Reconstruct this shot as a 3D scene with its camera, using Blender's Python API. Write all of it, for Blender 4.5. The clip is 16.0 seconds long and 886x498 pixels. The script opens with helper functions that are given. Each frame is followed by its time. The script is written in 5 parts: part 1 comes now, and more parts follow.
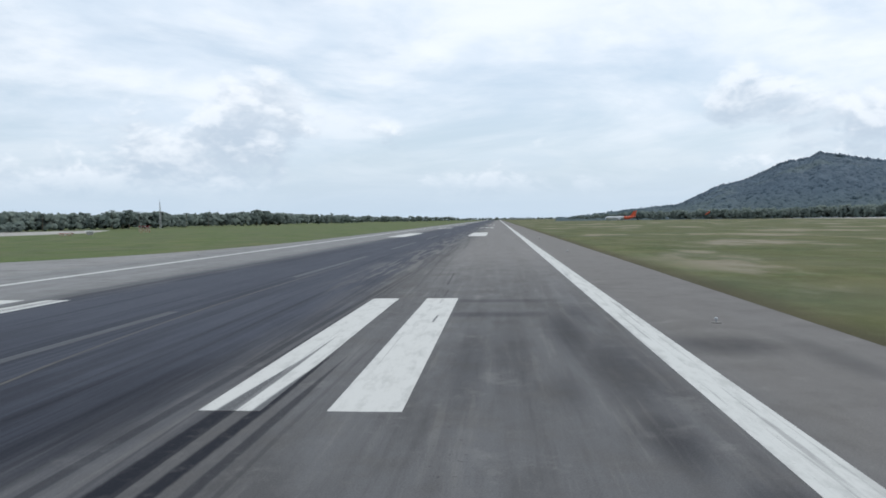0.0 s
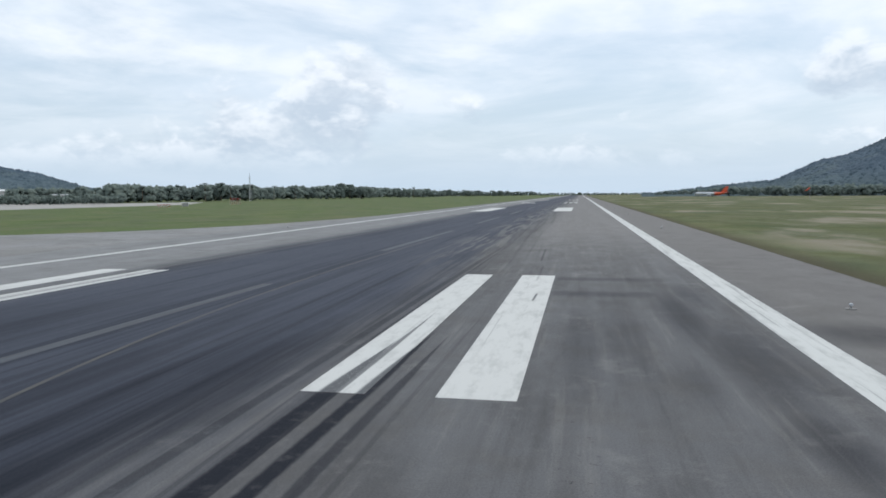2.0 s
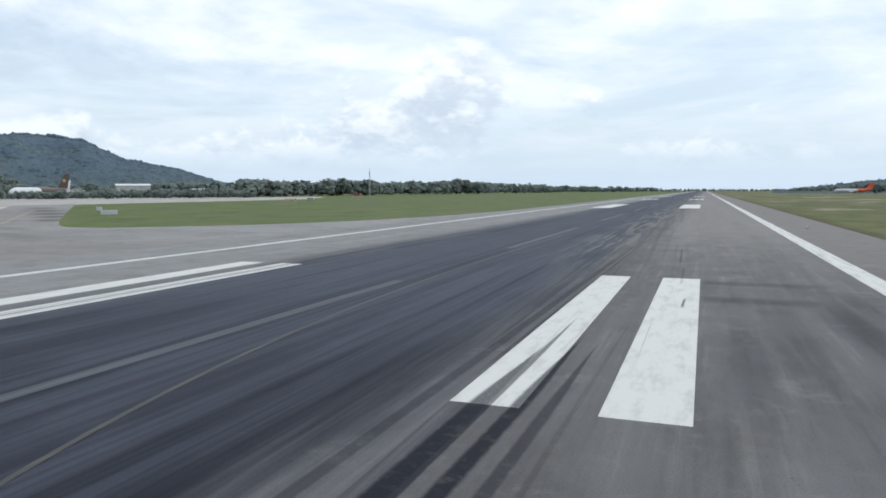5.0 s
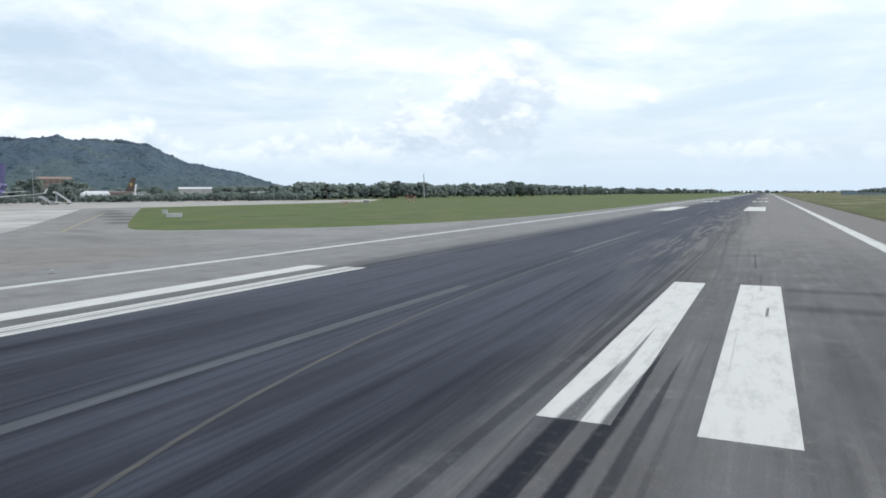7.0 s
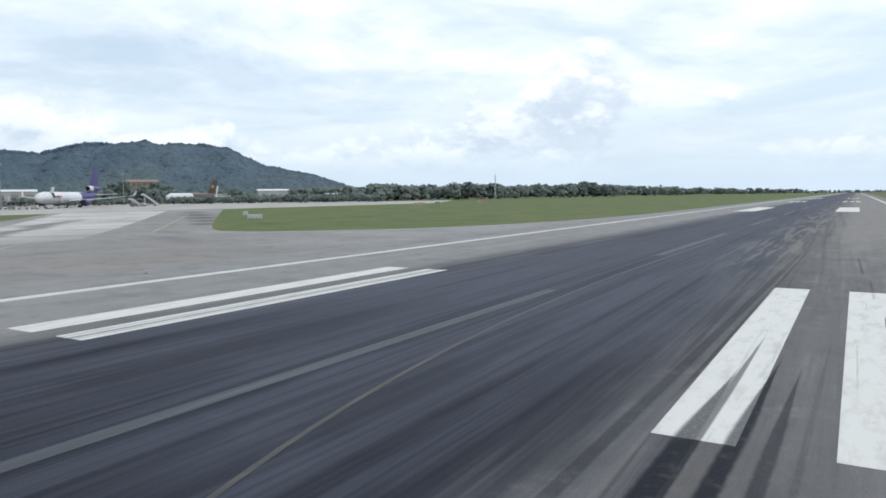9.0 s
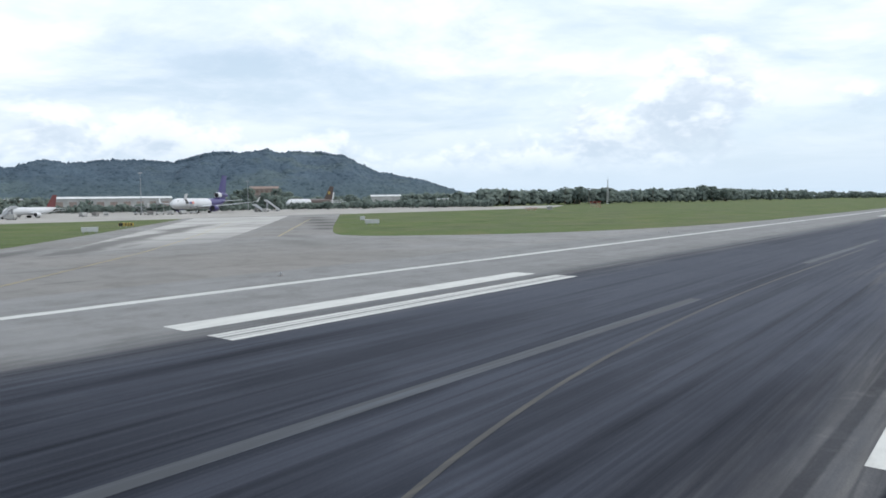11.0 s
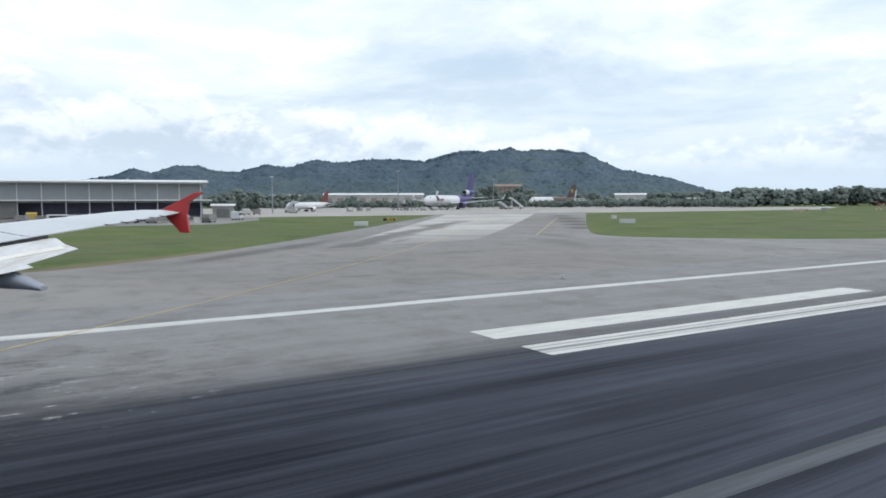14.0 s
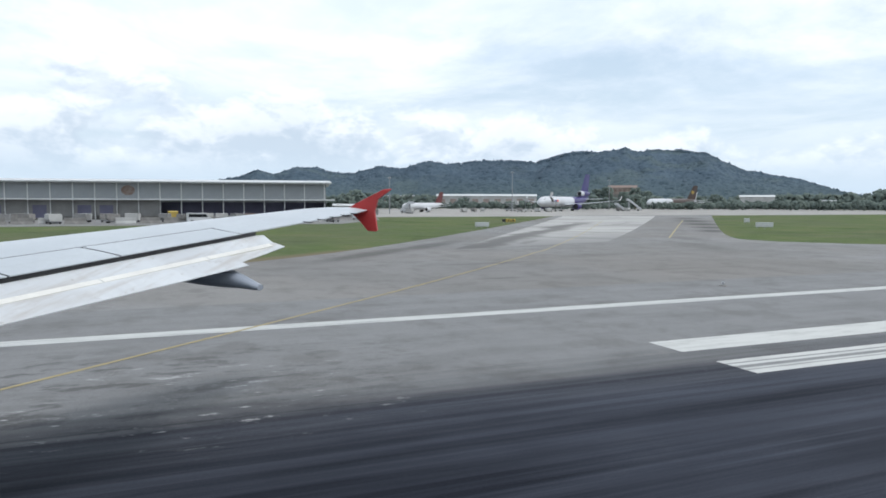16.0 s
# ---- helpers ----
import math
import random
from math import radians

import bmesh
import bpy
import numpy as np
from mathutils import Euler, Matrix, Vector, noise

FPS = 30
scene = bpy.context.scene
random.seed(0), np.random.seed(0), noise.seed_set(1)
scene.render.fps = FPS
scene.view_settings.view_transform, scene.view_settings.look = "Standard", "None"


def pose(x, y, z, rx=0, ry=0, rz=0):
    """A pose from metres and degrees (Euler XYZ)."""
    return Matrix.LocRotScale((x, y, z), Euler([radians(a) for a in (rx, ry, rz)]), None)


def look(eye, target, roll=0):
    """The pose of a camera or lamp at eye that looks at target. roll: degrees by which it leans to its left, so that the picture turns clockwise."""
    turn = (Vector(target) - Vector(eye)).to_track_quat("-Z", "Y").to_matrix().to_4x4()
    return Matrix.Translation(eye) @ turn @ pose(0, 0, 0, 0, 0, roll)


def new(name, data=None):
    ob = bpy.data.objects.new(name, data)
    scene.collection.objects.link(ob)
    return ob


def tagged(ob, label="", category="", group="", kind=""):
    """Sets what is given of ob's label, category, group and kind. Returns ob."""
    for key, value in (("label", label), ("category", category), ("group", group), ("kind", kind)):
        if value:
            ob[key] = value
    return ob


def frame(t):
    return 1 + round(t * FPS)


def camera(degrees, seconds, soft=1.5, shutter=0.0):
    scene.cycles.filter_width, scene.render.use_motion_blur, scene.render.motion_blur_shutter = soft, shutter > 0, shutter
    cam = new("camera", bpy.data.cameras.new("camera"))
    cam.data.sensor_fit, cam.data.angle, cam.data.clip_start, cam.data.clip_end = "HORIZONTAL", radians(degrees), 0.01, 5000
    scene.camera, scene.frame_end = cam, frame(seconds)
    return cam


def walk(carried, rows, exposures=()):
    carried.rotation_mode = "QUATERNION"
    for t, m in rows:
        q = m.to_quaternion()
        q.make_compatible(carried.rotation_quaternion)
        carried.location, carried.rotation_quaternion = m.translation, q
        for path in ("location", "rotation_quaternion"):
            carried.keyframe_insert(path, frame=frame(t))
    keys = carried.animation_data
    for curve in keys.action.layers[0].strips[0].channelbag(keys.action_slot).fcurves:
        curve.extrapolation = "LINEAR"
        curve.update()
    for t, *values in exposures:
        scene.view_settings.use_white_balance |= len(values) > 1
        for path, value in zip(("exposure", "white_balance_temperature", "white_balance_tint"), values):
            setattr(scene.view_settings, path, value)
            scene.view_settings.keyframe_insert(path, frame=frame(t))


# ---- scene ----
cam = camera(64.5, 16.0, soft=1.75)
PATH = [
    (0, (-0.541, 0.359, 4.271), (-0.698, 2.351, 4.187), -0.8),
    (0.5, (-0.784, 0.722, 4.25), (-0.996, 2.708, 4.148), -0.5),
    (1, (-1.032, 1.055, 4.235), (-1.301, 3.033, 4.11), -0.5),
    (1.5, (-1.254, 1.382, 4.224), (-1.576, 3.351, 4.089), -0.5),
    (2, (-1.479, 1.657, 4.212), (-1.862, 3.614, 4.058), -0.4),
    (2.5, (-1.697, 1.889, 4.205), (-2.139, 3.833, 4.04), -0.3),
    (3, (-1.872, 2.092, 4.213), (-2.376, 4.02, 4.039), -0.3),
    (3.5, (-2.035, 2.264, 4.231), (-2.599, 4.175, 4.056), -0.5),
    (4, (-2.232, 2.366, 4.243), (-2.848, 4.261, 4.07), -0.4),
    (6.5, (-3.224, 2.704, 4.322), (-4.018, 4.533, 4.165), -0.2),
    (7, (-3.414, 2.759, 4.337), (-4.248, 4.57, 4.179), -0.3),
    (7.5, (-3.602, 2.822, 4.356), (-4.477, 4.614, 4.198), -0.4),
    (8, (-3.812, 2.897, 4.376), (-4.727, 4.668, 4.22), -0.5),
    (8.5, (-4.033, 2.957, 4.39), (-4.995, 4.703, 4.234), -0.5),
    (11, (-5.629, 2.941, 4.321), (-6.893, 4.485, 4.185), -0.7),
    (11.5, (-6.106, 3.006, 4.329), (-7.456, 4.475, 4.194), -0.8),
    (12, (-6.707, 3.077, 4.345), (-8.145, 4.461, 4.209), -1.0),
    (12.5, (-7.41, 3.059, 4.367), (-8.92, 4.364, 4.232), -0.9),
    (13, (-8.143, 3.005, 4.38), (-9.722, 4.225, 4.246), -0.7),
    (13.5, (-8.848, 2.915, 4.386), (-10.492, 4.047, 4.252), -0.3),
    (14, (-9.518, 2.755, 4.388), (-11.22, 3.798, 4.251), -0.1),
    (14.5, (-10.125, 2.524, 4.378), (-11.877, 3.48, 4.24), -0.1),
    (15, (-10.669, 2.224, 4.359), (-12.463, 3.096, 4.217), -0.0),
    (15.5, (-11.146, 1.886, 4.329), (-12.97, 2.695, 4.192), -0.1),
    (16, (-11.577, 1.555, 4.316), (-13.419, 2.323, 4.182), 0.2),
]
walk(cam, [(t, look(eye, target, roll)) for t, eye, target, roll in PATH],
     exposures=[(0, -0.10, 6020, 10), (4, 0.00, 6040, 10), (7, 0.12, 6120, 10), (11, 0.12, 6070, 10), (16, 0.10, 6040, 10)])


# ---- light: bright broken overcast, sun high behind thin cloud ----
SUN_EL, SUN_AZ = radians(58), radians(-35)      # azimuth counted from +y towards -x is negative to the right


class Net:
    """Small helper to wire shader nodes."""

    def __init__(self, tree):
        self.t = tree
        tree.nodes.clear()

    def node(self, kind, **kw):
        n = self.t.nodes.new(kind)
        for k, v in kw.items():
            setattr(n, k, v)
        return n

    def put(self, sock, v):
        if isinstance(v, bpy.types.NodeSocket):
            self.t.links.new(v, sock)
        elif v is not None:
            if isinstance(v, (tuple, list)) and len(v) == 3 and len(sock.default_value) == 4:
                v = (*v, 1)
            sock.default_value = v

    def m(self, op, a, b=None, c=None, clamp=False):
        n = self.node("ShaderNodeMath", operation=op, use_clamp=clamp)
        for s, v in zip(n.inputs, (a, b, c)):
            self.put(s, v)
        return n.outputs[0]

    def vm(self, op, a, b):
        n = self.node("ShaderNodeVectorMath", operation=op)
        self.put(n.inputs[0], a)
        self.put(n.inputs[1], b)
        return n.outputs[1] if op in ("LENGTH", "DOT_PRODUCT", "DISTANCE") else n.outputs[0]

    def xyz(self, v):
        n = self.node("ShaderNodeSeparateXYZ")
        self.put(n.inputs[0], v)
        return n.outputs[0], n.outputs[1], n.outputs[2]

    def vec(self, x, y, z):
        n = self.node("ShaderNodeCombineXYZ")
        for s, v in zip(n.inputs, (x, y, z)):
            self.put(s, v)
        return n.outputs[0]

    def noise(self, v, scale, detail=4.0, rough=0.55, dist=0.0):
        n = self.node("ShaderNodeTexNoise")
        self.put(n.inputs["Vector"], v)
        for k, x in (("Scale", scale), ("Detail", detail), ("Roughness", rough), ("Distortion", dist)):
            n.inputs[k].default_value = x
        return n.outputs[0]

    def ramp(self, f, *stops):
        n = self.node("ShaderNodeValToRGB")
        self.put(n.inputs[0], f)
        e = n.color_ramp.elements
        while len(e) < len(stops):
            e.new(0.5)
        for el, (p, c) in zip(e, stops):
            el.position = p
            el.color = (c, c, c, 1) if isinstance(c, (int, float)) else (*c, 1)
        return n.outputs[0]

    def step(self, v, a, b, lo=0.0, hi=1.0):
        n = self.node("ShaderNodeMapRange", interpolation_type="SMOOTHSTEP")
        for s, x in zip(n.inputs, (v, a, b, lo, hi)):
            self.put(s, x)
        return n.outputs[0]

    def mix(self, f, a, b, blend="MIX"):
        n = self.node("ShaderNodeMix", data_type="RGBA", blend_type=blend)
        self.put(n.inputs[0], f)
        self.put(n.inputs[6], a)
        self.put(n.inputs[7], b)
        return n.outputs[2]

    def pos(self):
        return self.node("ShaderNodeNewGeometry").outputs[0]

    def obj(self):
        return self.node("ShaderNodeTexCoord").outputs["Object"]

    def rand(self):
        return self.node("ShaderNodeObjectInfo").outputs["Random"]

    def island(self):
        return self.node("ShaderNodeNewGeometry").outputs["Random Per Island"]

    def bump(self, h, strength=0.3, dist=0.02):
        n = self.node("ShaderNodeBump")
        n.inputs["Strength"].default_value, n.inputs["Distance"].default_value = strength, dist
        self.put(n.inputs["Height"], h)
        return n.outputs[0]

    def surface(self, color, rough=0.8, metal=0.0, normal=None, spec=0.5, coat=0.0):
        b = self.node("ShaderNodeBsdfPrincipled")
        self.put(b.inputs["Base Color"], color)
        self.put(b.inputs["Roughness"], rough)
        self.put(b.inputs["Metallic"], metal)
        self.put(b.inputs["Specular IOR Level"], spec)
        self.put(b.inputs["Coat Weight"], coat)
        if normal is not None:
            self.put(b.inputs["Normal"], normal)
        o = self.node("ShaderNodeOutputMaterial")
        self.t.links.new(b.outputs[0], o.inputs[0])
        return b


def shader(name):
    m = bpy.data.materials.new(name)
    m.use_nodes = True
    return m, Net(m.node_tree)


world = bpy.data.worlds.new("sky")
scene.world = world
world.use_nodes = True
w = Net(world.node_tree)
sky = w.node("ShaderNodeTexSky", sky_type="NISHITA", sun_disc=False, sun_elevation=SUN_EL, sun_rotation=-SUN_AZ)
sky.air_density, sky.dust_density = 1.2, 2.0
way = w.node("ShaderNodeTexCoord").outputs["Generated"]
dx, dy, dz = w.xyz(way)
up = w.m("MAXIMUM", dz, 0.0)
flat = w.m("ADD", up, 0.16)
high = w.vec(w.m("DIVIDE", dx, flat), w.m("DIVIDE", dy, flat), 0.7)
n_high = w.noise(high, 0.8, 8, 0.6, 0.5)
n_veil = w.noise(high, 1.9, 6, 0.52, 0.3)


def heaps(lift):
    """How deep a direction lies inside the low cumulus: below 0 it is clear of it."""
    at = w.vec(dx, dy, w.m("ADD", w.m("MULTIPLY", dz, 1.7), lift))
    v = w.node("ShaderNodeTexVoronoi", feature="SMOOTH_F1", normalize=False)
    wob = w.node("ShaderNodeTexNoise")
    w.put(wob.inputs["Vector"], at)
    wob.inputs["Scale"].default_value, wob.inputs["Detail"].default_value = 9.0, 5.0
    w.put(v.inputs["Vector"], w.vm("ADD", at, w.mix(1.0, wob.outputs[1], (0.10, 0.10, 0.10), "MULTIPLY")))
    for k, x in (("Scale", 9.0), ("Smoothness", 0.25), ("Detail", 3.0), ("Roughness", 0.55), ("Lacunarity", 2.3)):
        v.inputs[k].default_value = x
    where = w.noise(at, 2.3, 3, 0.5)
    rag = w.noise(at, 6.0, 7, 0.55)
    d = w.m("ADD", w.m("MULTIPLY", w.m("SUBTRACT", where, 0.435), 1.9), w.m("MULTIPLY", w.m("SUBTRACT", 0.85, v.outputs[0]), 0.30))
    d = w.m("ADD", d, w.m("MULTIPLY", w.m("SUBTRACT", rag, 0.5), 0.50))
    return w.m("SUBTRACT", d, w.m("MULTIPLY", w.m("SUBTRACT", dz, 0.09), 2.3))


deep = heaps(0.0)
above = heaps(0.035)
blue = w.mix(1.0, sky.outputs[0], (0.11, 0.11, 0.11), "MULTIPLY")
haze = w.mix(w.step(dz, 0.0, 0.5, 0.75, 0.45), blue, (0.73, 0.84, 0.92))
veil = w.m("MULTIPLY", w.step(n_high, 0.30, 0.60), w.step(dz, 0.03, 0.2, 0.25, 1.0))
sheet = w.mix(w.m("MULTIPLY", veil, 0.9), haze, w.mix(w.step(n_veil, 0.33, 0.60), (0.86, 0.93, 0.985), (1.08, 1.09, 1.085)))
heap = w.m("MULTIPLY", w.step(deep, -0.03, 0.19), w.m("MULTIPLY", w.step(dz, 0.02, 0.07), w.step(dz, 0.42, 0.22)))
lit = w.m("MULTIPLY", w.step(w.m("SUBTRACT", deep, above), -0.12, 0.15), w.step(deep, 0.70, 0.05, 0.35, 1.0))
white = w.mix(lit, (0.59, 0.67, 0.745), (1.08, 1.085, 1.07))
cover = w.mix(w.m("MULTIPLY", heap, 0.78), sheet, white)
cover = w.mix(w.step(dz, 0.0, 0.10, 0.75, 0.0), cover, (0.66, 0.77, 0.86))
toward = Vector((-math.sin(SUN_AZ) * math.cos(SUN_EL), math.cos(SUN_AZ) * math.cos(SUN_EL), math.sin(SUN_EL)))
glow = w.vm("DOT_PRODUCT", way, tuple(toward))
cover = w.mix(w.step(glow, 0.78, 1.0, 0.0, 0.9), cover, (1.8, 1.78, 1.72))
bg = w.node("ShaderNodeBackground")
w.put(bg.inputs[0], cover)
bg.inputs[1].default_value = 1.0
w.t.links.new(bg.outputs[0], w.node("ShaderNodeOutputWorld").inputs[0])

sun = new("sun", bpy.data.lights.new("sun", "SUN"))
sun.data.energy, sun.data.angle, sun.data.color = 1.3, radians(12), (1.0, 0.96, 0.9)
sun.matrix_world = look((math.sin(-SUN_AZ) * 50, math.cos(SUN_AZ) * 50, 50 * math.tan(SUN_EL)), (0, 0, 0))

# ---- plan ----
CENTRE = -16.0            # runway axis, along y
EDGE_L, EDGE_R = -36.0, 4.75
PAVE_L, PAVE_R = -42.0, 11.8
BAR_Y0, BAR_Y1 = 15.7, 38.2


# ---- materials ----
def tyre_tracks(n, x, y, grain):
    """Rubber laid down by braking tyres: a few slightly slanting lines along the runway."""
    total = None
    for x0, lean, half, y0, y1, power in ((-7.08, 0.019, 0.24, -30, 21.5, 0.97), (-6.30, 0.020, 0.17, -30, 23, 0.95), (-5.58, 0.012, 0.13, -30, 22, 0.65), (-6.72, 0.007, 0.09, -30, 26, 0.85),
                                          (-5.10, 0.012, 0.06, 5, 26, 0.22), (-3.95, 0.022, 0.05, 29.4, 31.4, 0.9), (-3.0, -0.019, 0.07, 46, 56, 0.45), (-3.4, -0.004, 0.05, 36, 43, 0.3), (-7.62, 0.006, 0.06, 20, 60, 0.6),
                                          (-8.15, 0.010, 0.16, -30, 60, 0.6), (-25.45, 0.002, 0.13, -60, 90, 0.7), (-25.9, 0.006, 0.06, -60, 90, 0.6), (-25.1, 0.0, 0.05, -60, 60, 0.5)):
        d = n.m("ABSOLUTE", n.m("SUBTRACT", n.m("SUBTRACT", x, x0), n.m("MULTIPLY", y, lean)))
        d = n.m("MAXIMUM", n.m("ADD", d, n.m("MULTIPLY", n.m("SUBTRACT", grain, 0.5), half * 0.6)), 0.0)
        taper = n.step(y, y1, y1 - 7, 0.02, half) if y1 - y0 > 15 else half
        line = n.step(n.m("DIVIDE", d, taper), 1.3, 0.65)
        run = n.m("MULTIPLY", n.step(y, y1 + 1, y1 - 2), n.step(y, y0 - 3, y0 + 1)) if y1 - y0 > 15 else n.m("MULTIPLY", n.step(y, y1 + 0.3, y1 - 0.3), n.step(y, y0 - 0.3, y0 + 0.3))
        one = n.m("MULTIPLY", n.m("MULTIPLY", line, run), power)
        total = one if total is None else n.m("MAXIMUM", total, one)
    return n.m("MULTIPLY", total, n.step(grain, 0.25, 0.5, 0.55, 1.0))


def asphalt(name, rubber=True):
    m, n = shader(name)
    p = n.pos()
    x, y, z = n.xyz(p)

    def along(kx, ky, seed, detail=5, rough=0.6, lean=0.0):
        u = n.m("ADD", x, n.m("MULTIPLY", y, lean)) if lean else x
        return n.noise(n.vec(n.m("MULTIPLY", u, kx), n.m("MULTIPLY", y, ky), seed), 1.0, detail, rough)

    grain = n.noise(p, 26, 3, 0.7)
    mid = n.noise(p, 2.2, 5, 0.65)
    if rubber:
        old = n.step(x, -30.0, -21.0)
        base = n.mix(old, (0.226, 0.227, 0.225), (0.122, 0.122, 0.125))
        keep = n.step(x, -30.0, -18.0, 0.3, 1.0)
        lanes = along(0.55, 0.010, 3.0, 3, 0.5)
        blot = along(0.50, 0.16, 0.0, 6, 0.62)
        drag = along(2.6, 0.11, 8.0, 6, 0.65)
        base = n.mix(n.m("MULTIPLY", keep, n.step(lanes, 0.40, 0.64, 0.0, 0.45)), base, (0.070, 0.067, 0.066))
        base = n.mix(n.m("MULTIPLY", keep, n.step(blot, 0.46, 0.64, 0.0, 0.50)), base, (0.056, 0.054, 0.053))
        calm = n.step(x, -31.0, -22.0, 0.30, 1.0)
        base = n.mix(n.m("MULTIPLY", calm, n.step(drag, 0.50, 0.68, 0.0, 0.34)), base, (0.060, 0.058, 0.057))
        base = n.mix(n.m("MULTIPLY", calm, n.step(drag, 0.47, 0.34, 0.0, 0.28)), base, (0.215, 0.206, 0.194))
        base = n.mix(n.m("MULTIPLY", n.step(x, -8.0, -4.0), n.step(y, 24, 90, 0.0, 0.62)), base, (0.235, 0.225, 0.212))
        base = n.mix(n.step(x, 4.0, 6.5, 0.0, 0.75), base, (0.165, 0.156, 0.146))
    else:
        base = n.mix(n.step(n.noise(p, 0.018, 4, 0.6), 0.4, 0.65), (0.258, 0.259, 0.255), (0.212, 0.206, 0.196))
        wide = n.noise(n.vec(n.m("MULTIPLY", x, 0.06), n.m("MULTIPLY", y, 0.06), 6.0), 1.0, 6, 0.6)
        base = n.mix(n.step(wide, 0.44, 0.62, 0.0, 0.40), base, (0.165, 0.158, 0.15))
        for sx, sy, rx, ry, turn, power in ((-67, 18, 1.6, 9.0, 0.86, 0.75), (-76, 27, 1.6, 11.0, 0.86, 0.6), (-95, 81, 2.5, 7.0, 0.86, 0.75), (-107, 92, 3.2, 7.0, 0.86, 0.8), (-122, 104, 4.0, 9.0, 0.86, 0.85), (-142, 120, 4.5, 12.0, 0.86, 0.8),
                                            (-165, 138, 4.0, 14.0, 0.86, 0.75), (-60, 36, 1.2, 7.0, 0.2, 0.3), (-66, 52, 2.2, 9.0, 1.2, 0.35), (-56, 24, 0.7, 5.0, 0.1, 0.35), (-80, 62, 2.0, 7.0, 1.2, 0.4), (-48, 33, 0.5, 3.5, 0.0, 0.4), (-47, 20, 0.4, 1.6, 0.0, 0.5)):
            ca, sa = math.cos(turn), math.sin(turn)
            u = n.m("ADD", n.m("MULTIPLY", n.m("SUBTRACT", x, sx), ca), n.m("MULTIPLY", n.m("SUBTRACT", y, sy), sa))
            v = n.m("SUBTRACT", n.m("MULTIPLY", n.m("SUBTRACT", y, sy), ca), n.m("MULTIPLY", n.m("SUBTRACT", x, sx), sa))
            q = n.vm("LENGTH", n.vec(n.m("DIVIDE", u, rx), n.m("DIVIDE", v, ry), n.m("MULTIPLY", n.m("SUBTRACT", wide, 0.5), 3.0)), (0, 0, 0))
            base = n.mix(n.m("MULTIPLY", n.step(q, 1.3, 0.3), power), base, (0.055, 0.053, 0.05))
        # wheels turning off the runway leave broad slanting smears
        smear = n.noise(n.vec(n.m("ADD", n.m("MULTIPLY", x, 0.05), n.m("MULTIPLY", y, 0.05)), n.m("SUBTRACT", n.m("MULTIPLY", x, 0.10), n.m("MULTIPLY", y, 0.11)), 2.0), 1.0, 5, 0.55)
        base = n.mix(n.step(smear, 0.46, 0.70, 0.0, 0.30), base, (0.125, 0.120, 0.113))
        base = n.mix(n.step(smear, 0.46, 0.30, 0.0, 0.25), base, (0.265, 0.258, 0.246))
        base = n.mix(n.step(n.noise(p, 0.05, 4, 0.6), 0.44, 0.62, 0.0, 0.35), base, (0.235, 0.217, 0.195))
    patchy = n.noise(p, 0.45, 8, 0.7)
    if rubber:
        scab = n.m("MULTIPLY", n.step(along(1.3, 0.55, 6.0, 7, 0.72), 0.50, 0.60), n.m("MULTIPLY", n.step(x, -35.2, -31.5), n.step(y, 14, 0)))
        base = n.mix(n.m("MULTIPLY", scab, 0.6), base, (0.058, 0.056, 0.054))
    base = n.mix(n.step(patchy, 0.48, 0.64, 0.0, 0.36), base, (0.100, 0.094, 0.087))
    base = n.mix(n.step(patchy, 0.45, 0.32, 0.0, 0.28), base, (0.26, 0.252, 0.24))
    base = n.mix(n.step(mid, 0.50, 0.80, 0.0, 0.32), base, (0.165, 0.158, 0.150))
    base = n.mix(n.step(grain, 0.35, 0.75, 0.0, 0.30), base, (0.03, 0.03, 0.03))
    if rubber:
        wob = n.m("MULTIPLY", n.m("SUBTRACT", along(0.9, 0.05, 1.0), 0.5), 4.5)
        xs = n.m("ADD", x, wob)
        band = n.m("MULTIPLY", n.step(xs, -28.0, -23.4), n.step(xs, -6.8, -10.2))
        fine = along(3.4, 0.030, 0.0, 5, 0.55, -0.012)
        fine2 = along(1.5, 0.016, 7.0, 5, 0.6, 0.018)
        hair = along(11.0, 0.05, 4.0, 4, 0.6, 0.008)
        broad = along(0.42, 0.010, 5.0, 2, 0.5, -0.02)
        cloud = along(0.25, 0.07, 11.0, 4, 0.6)
        pale = n.m("ADD", n.m("MULTIPLY", n.step(fine, 0.42, 0.62), 0.22), n.m("MULTIPLY", n.step(fine2, 0.43, 0.62), 0.33))
        pale = n.m("ADD", pale, n.m("MULTIPLY", n.step(broad, 0.42, 0.62), 0.28))
        pale = n.m("ADD", pale, n.m("MULTIPLY", n.step(hair, 0.42, 0.64), 0.12))
        pale = n.m("ADD", pale, n.m("MULTIPLY", n.step(cloud, 0.44, 0.64), 0.28))
        # rubber mixed paler further along y: grazing sheen put into the colour
        worn_or_sheen = n.m("ADD", n.step(y, 8, 34, -0.10, 0.48), n.step(y, 60, 200, 0.0, 0.08))
        worn_or_sheen = n.m("SUBTRACT", worn_or_sheen, n.m("MULTIPLY", n.m("MULTIPLY", n.step(x, -13.0, -10.5), n.step(x, -6.6, -8.2)), n.step(y, 34, 14, 0.0, 0.30)))
        worn_or_sheen = n.m("ADD", worn_or_sheen, n.m("MULTIPLY", n.m("MULTIPLY", n.step(x, -11.0, -13.5), n.step(x, -24.0, -20.0)), n.step(y, 6, 12, 0.0, 0.22)))
        thin = n.m("MULTIPLY", n.step(x, -18.0, -10.5, 0.0, 0.12), n.step(y, 30, 12))
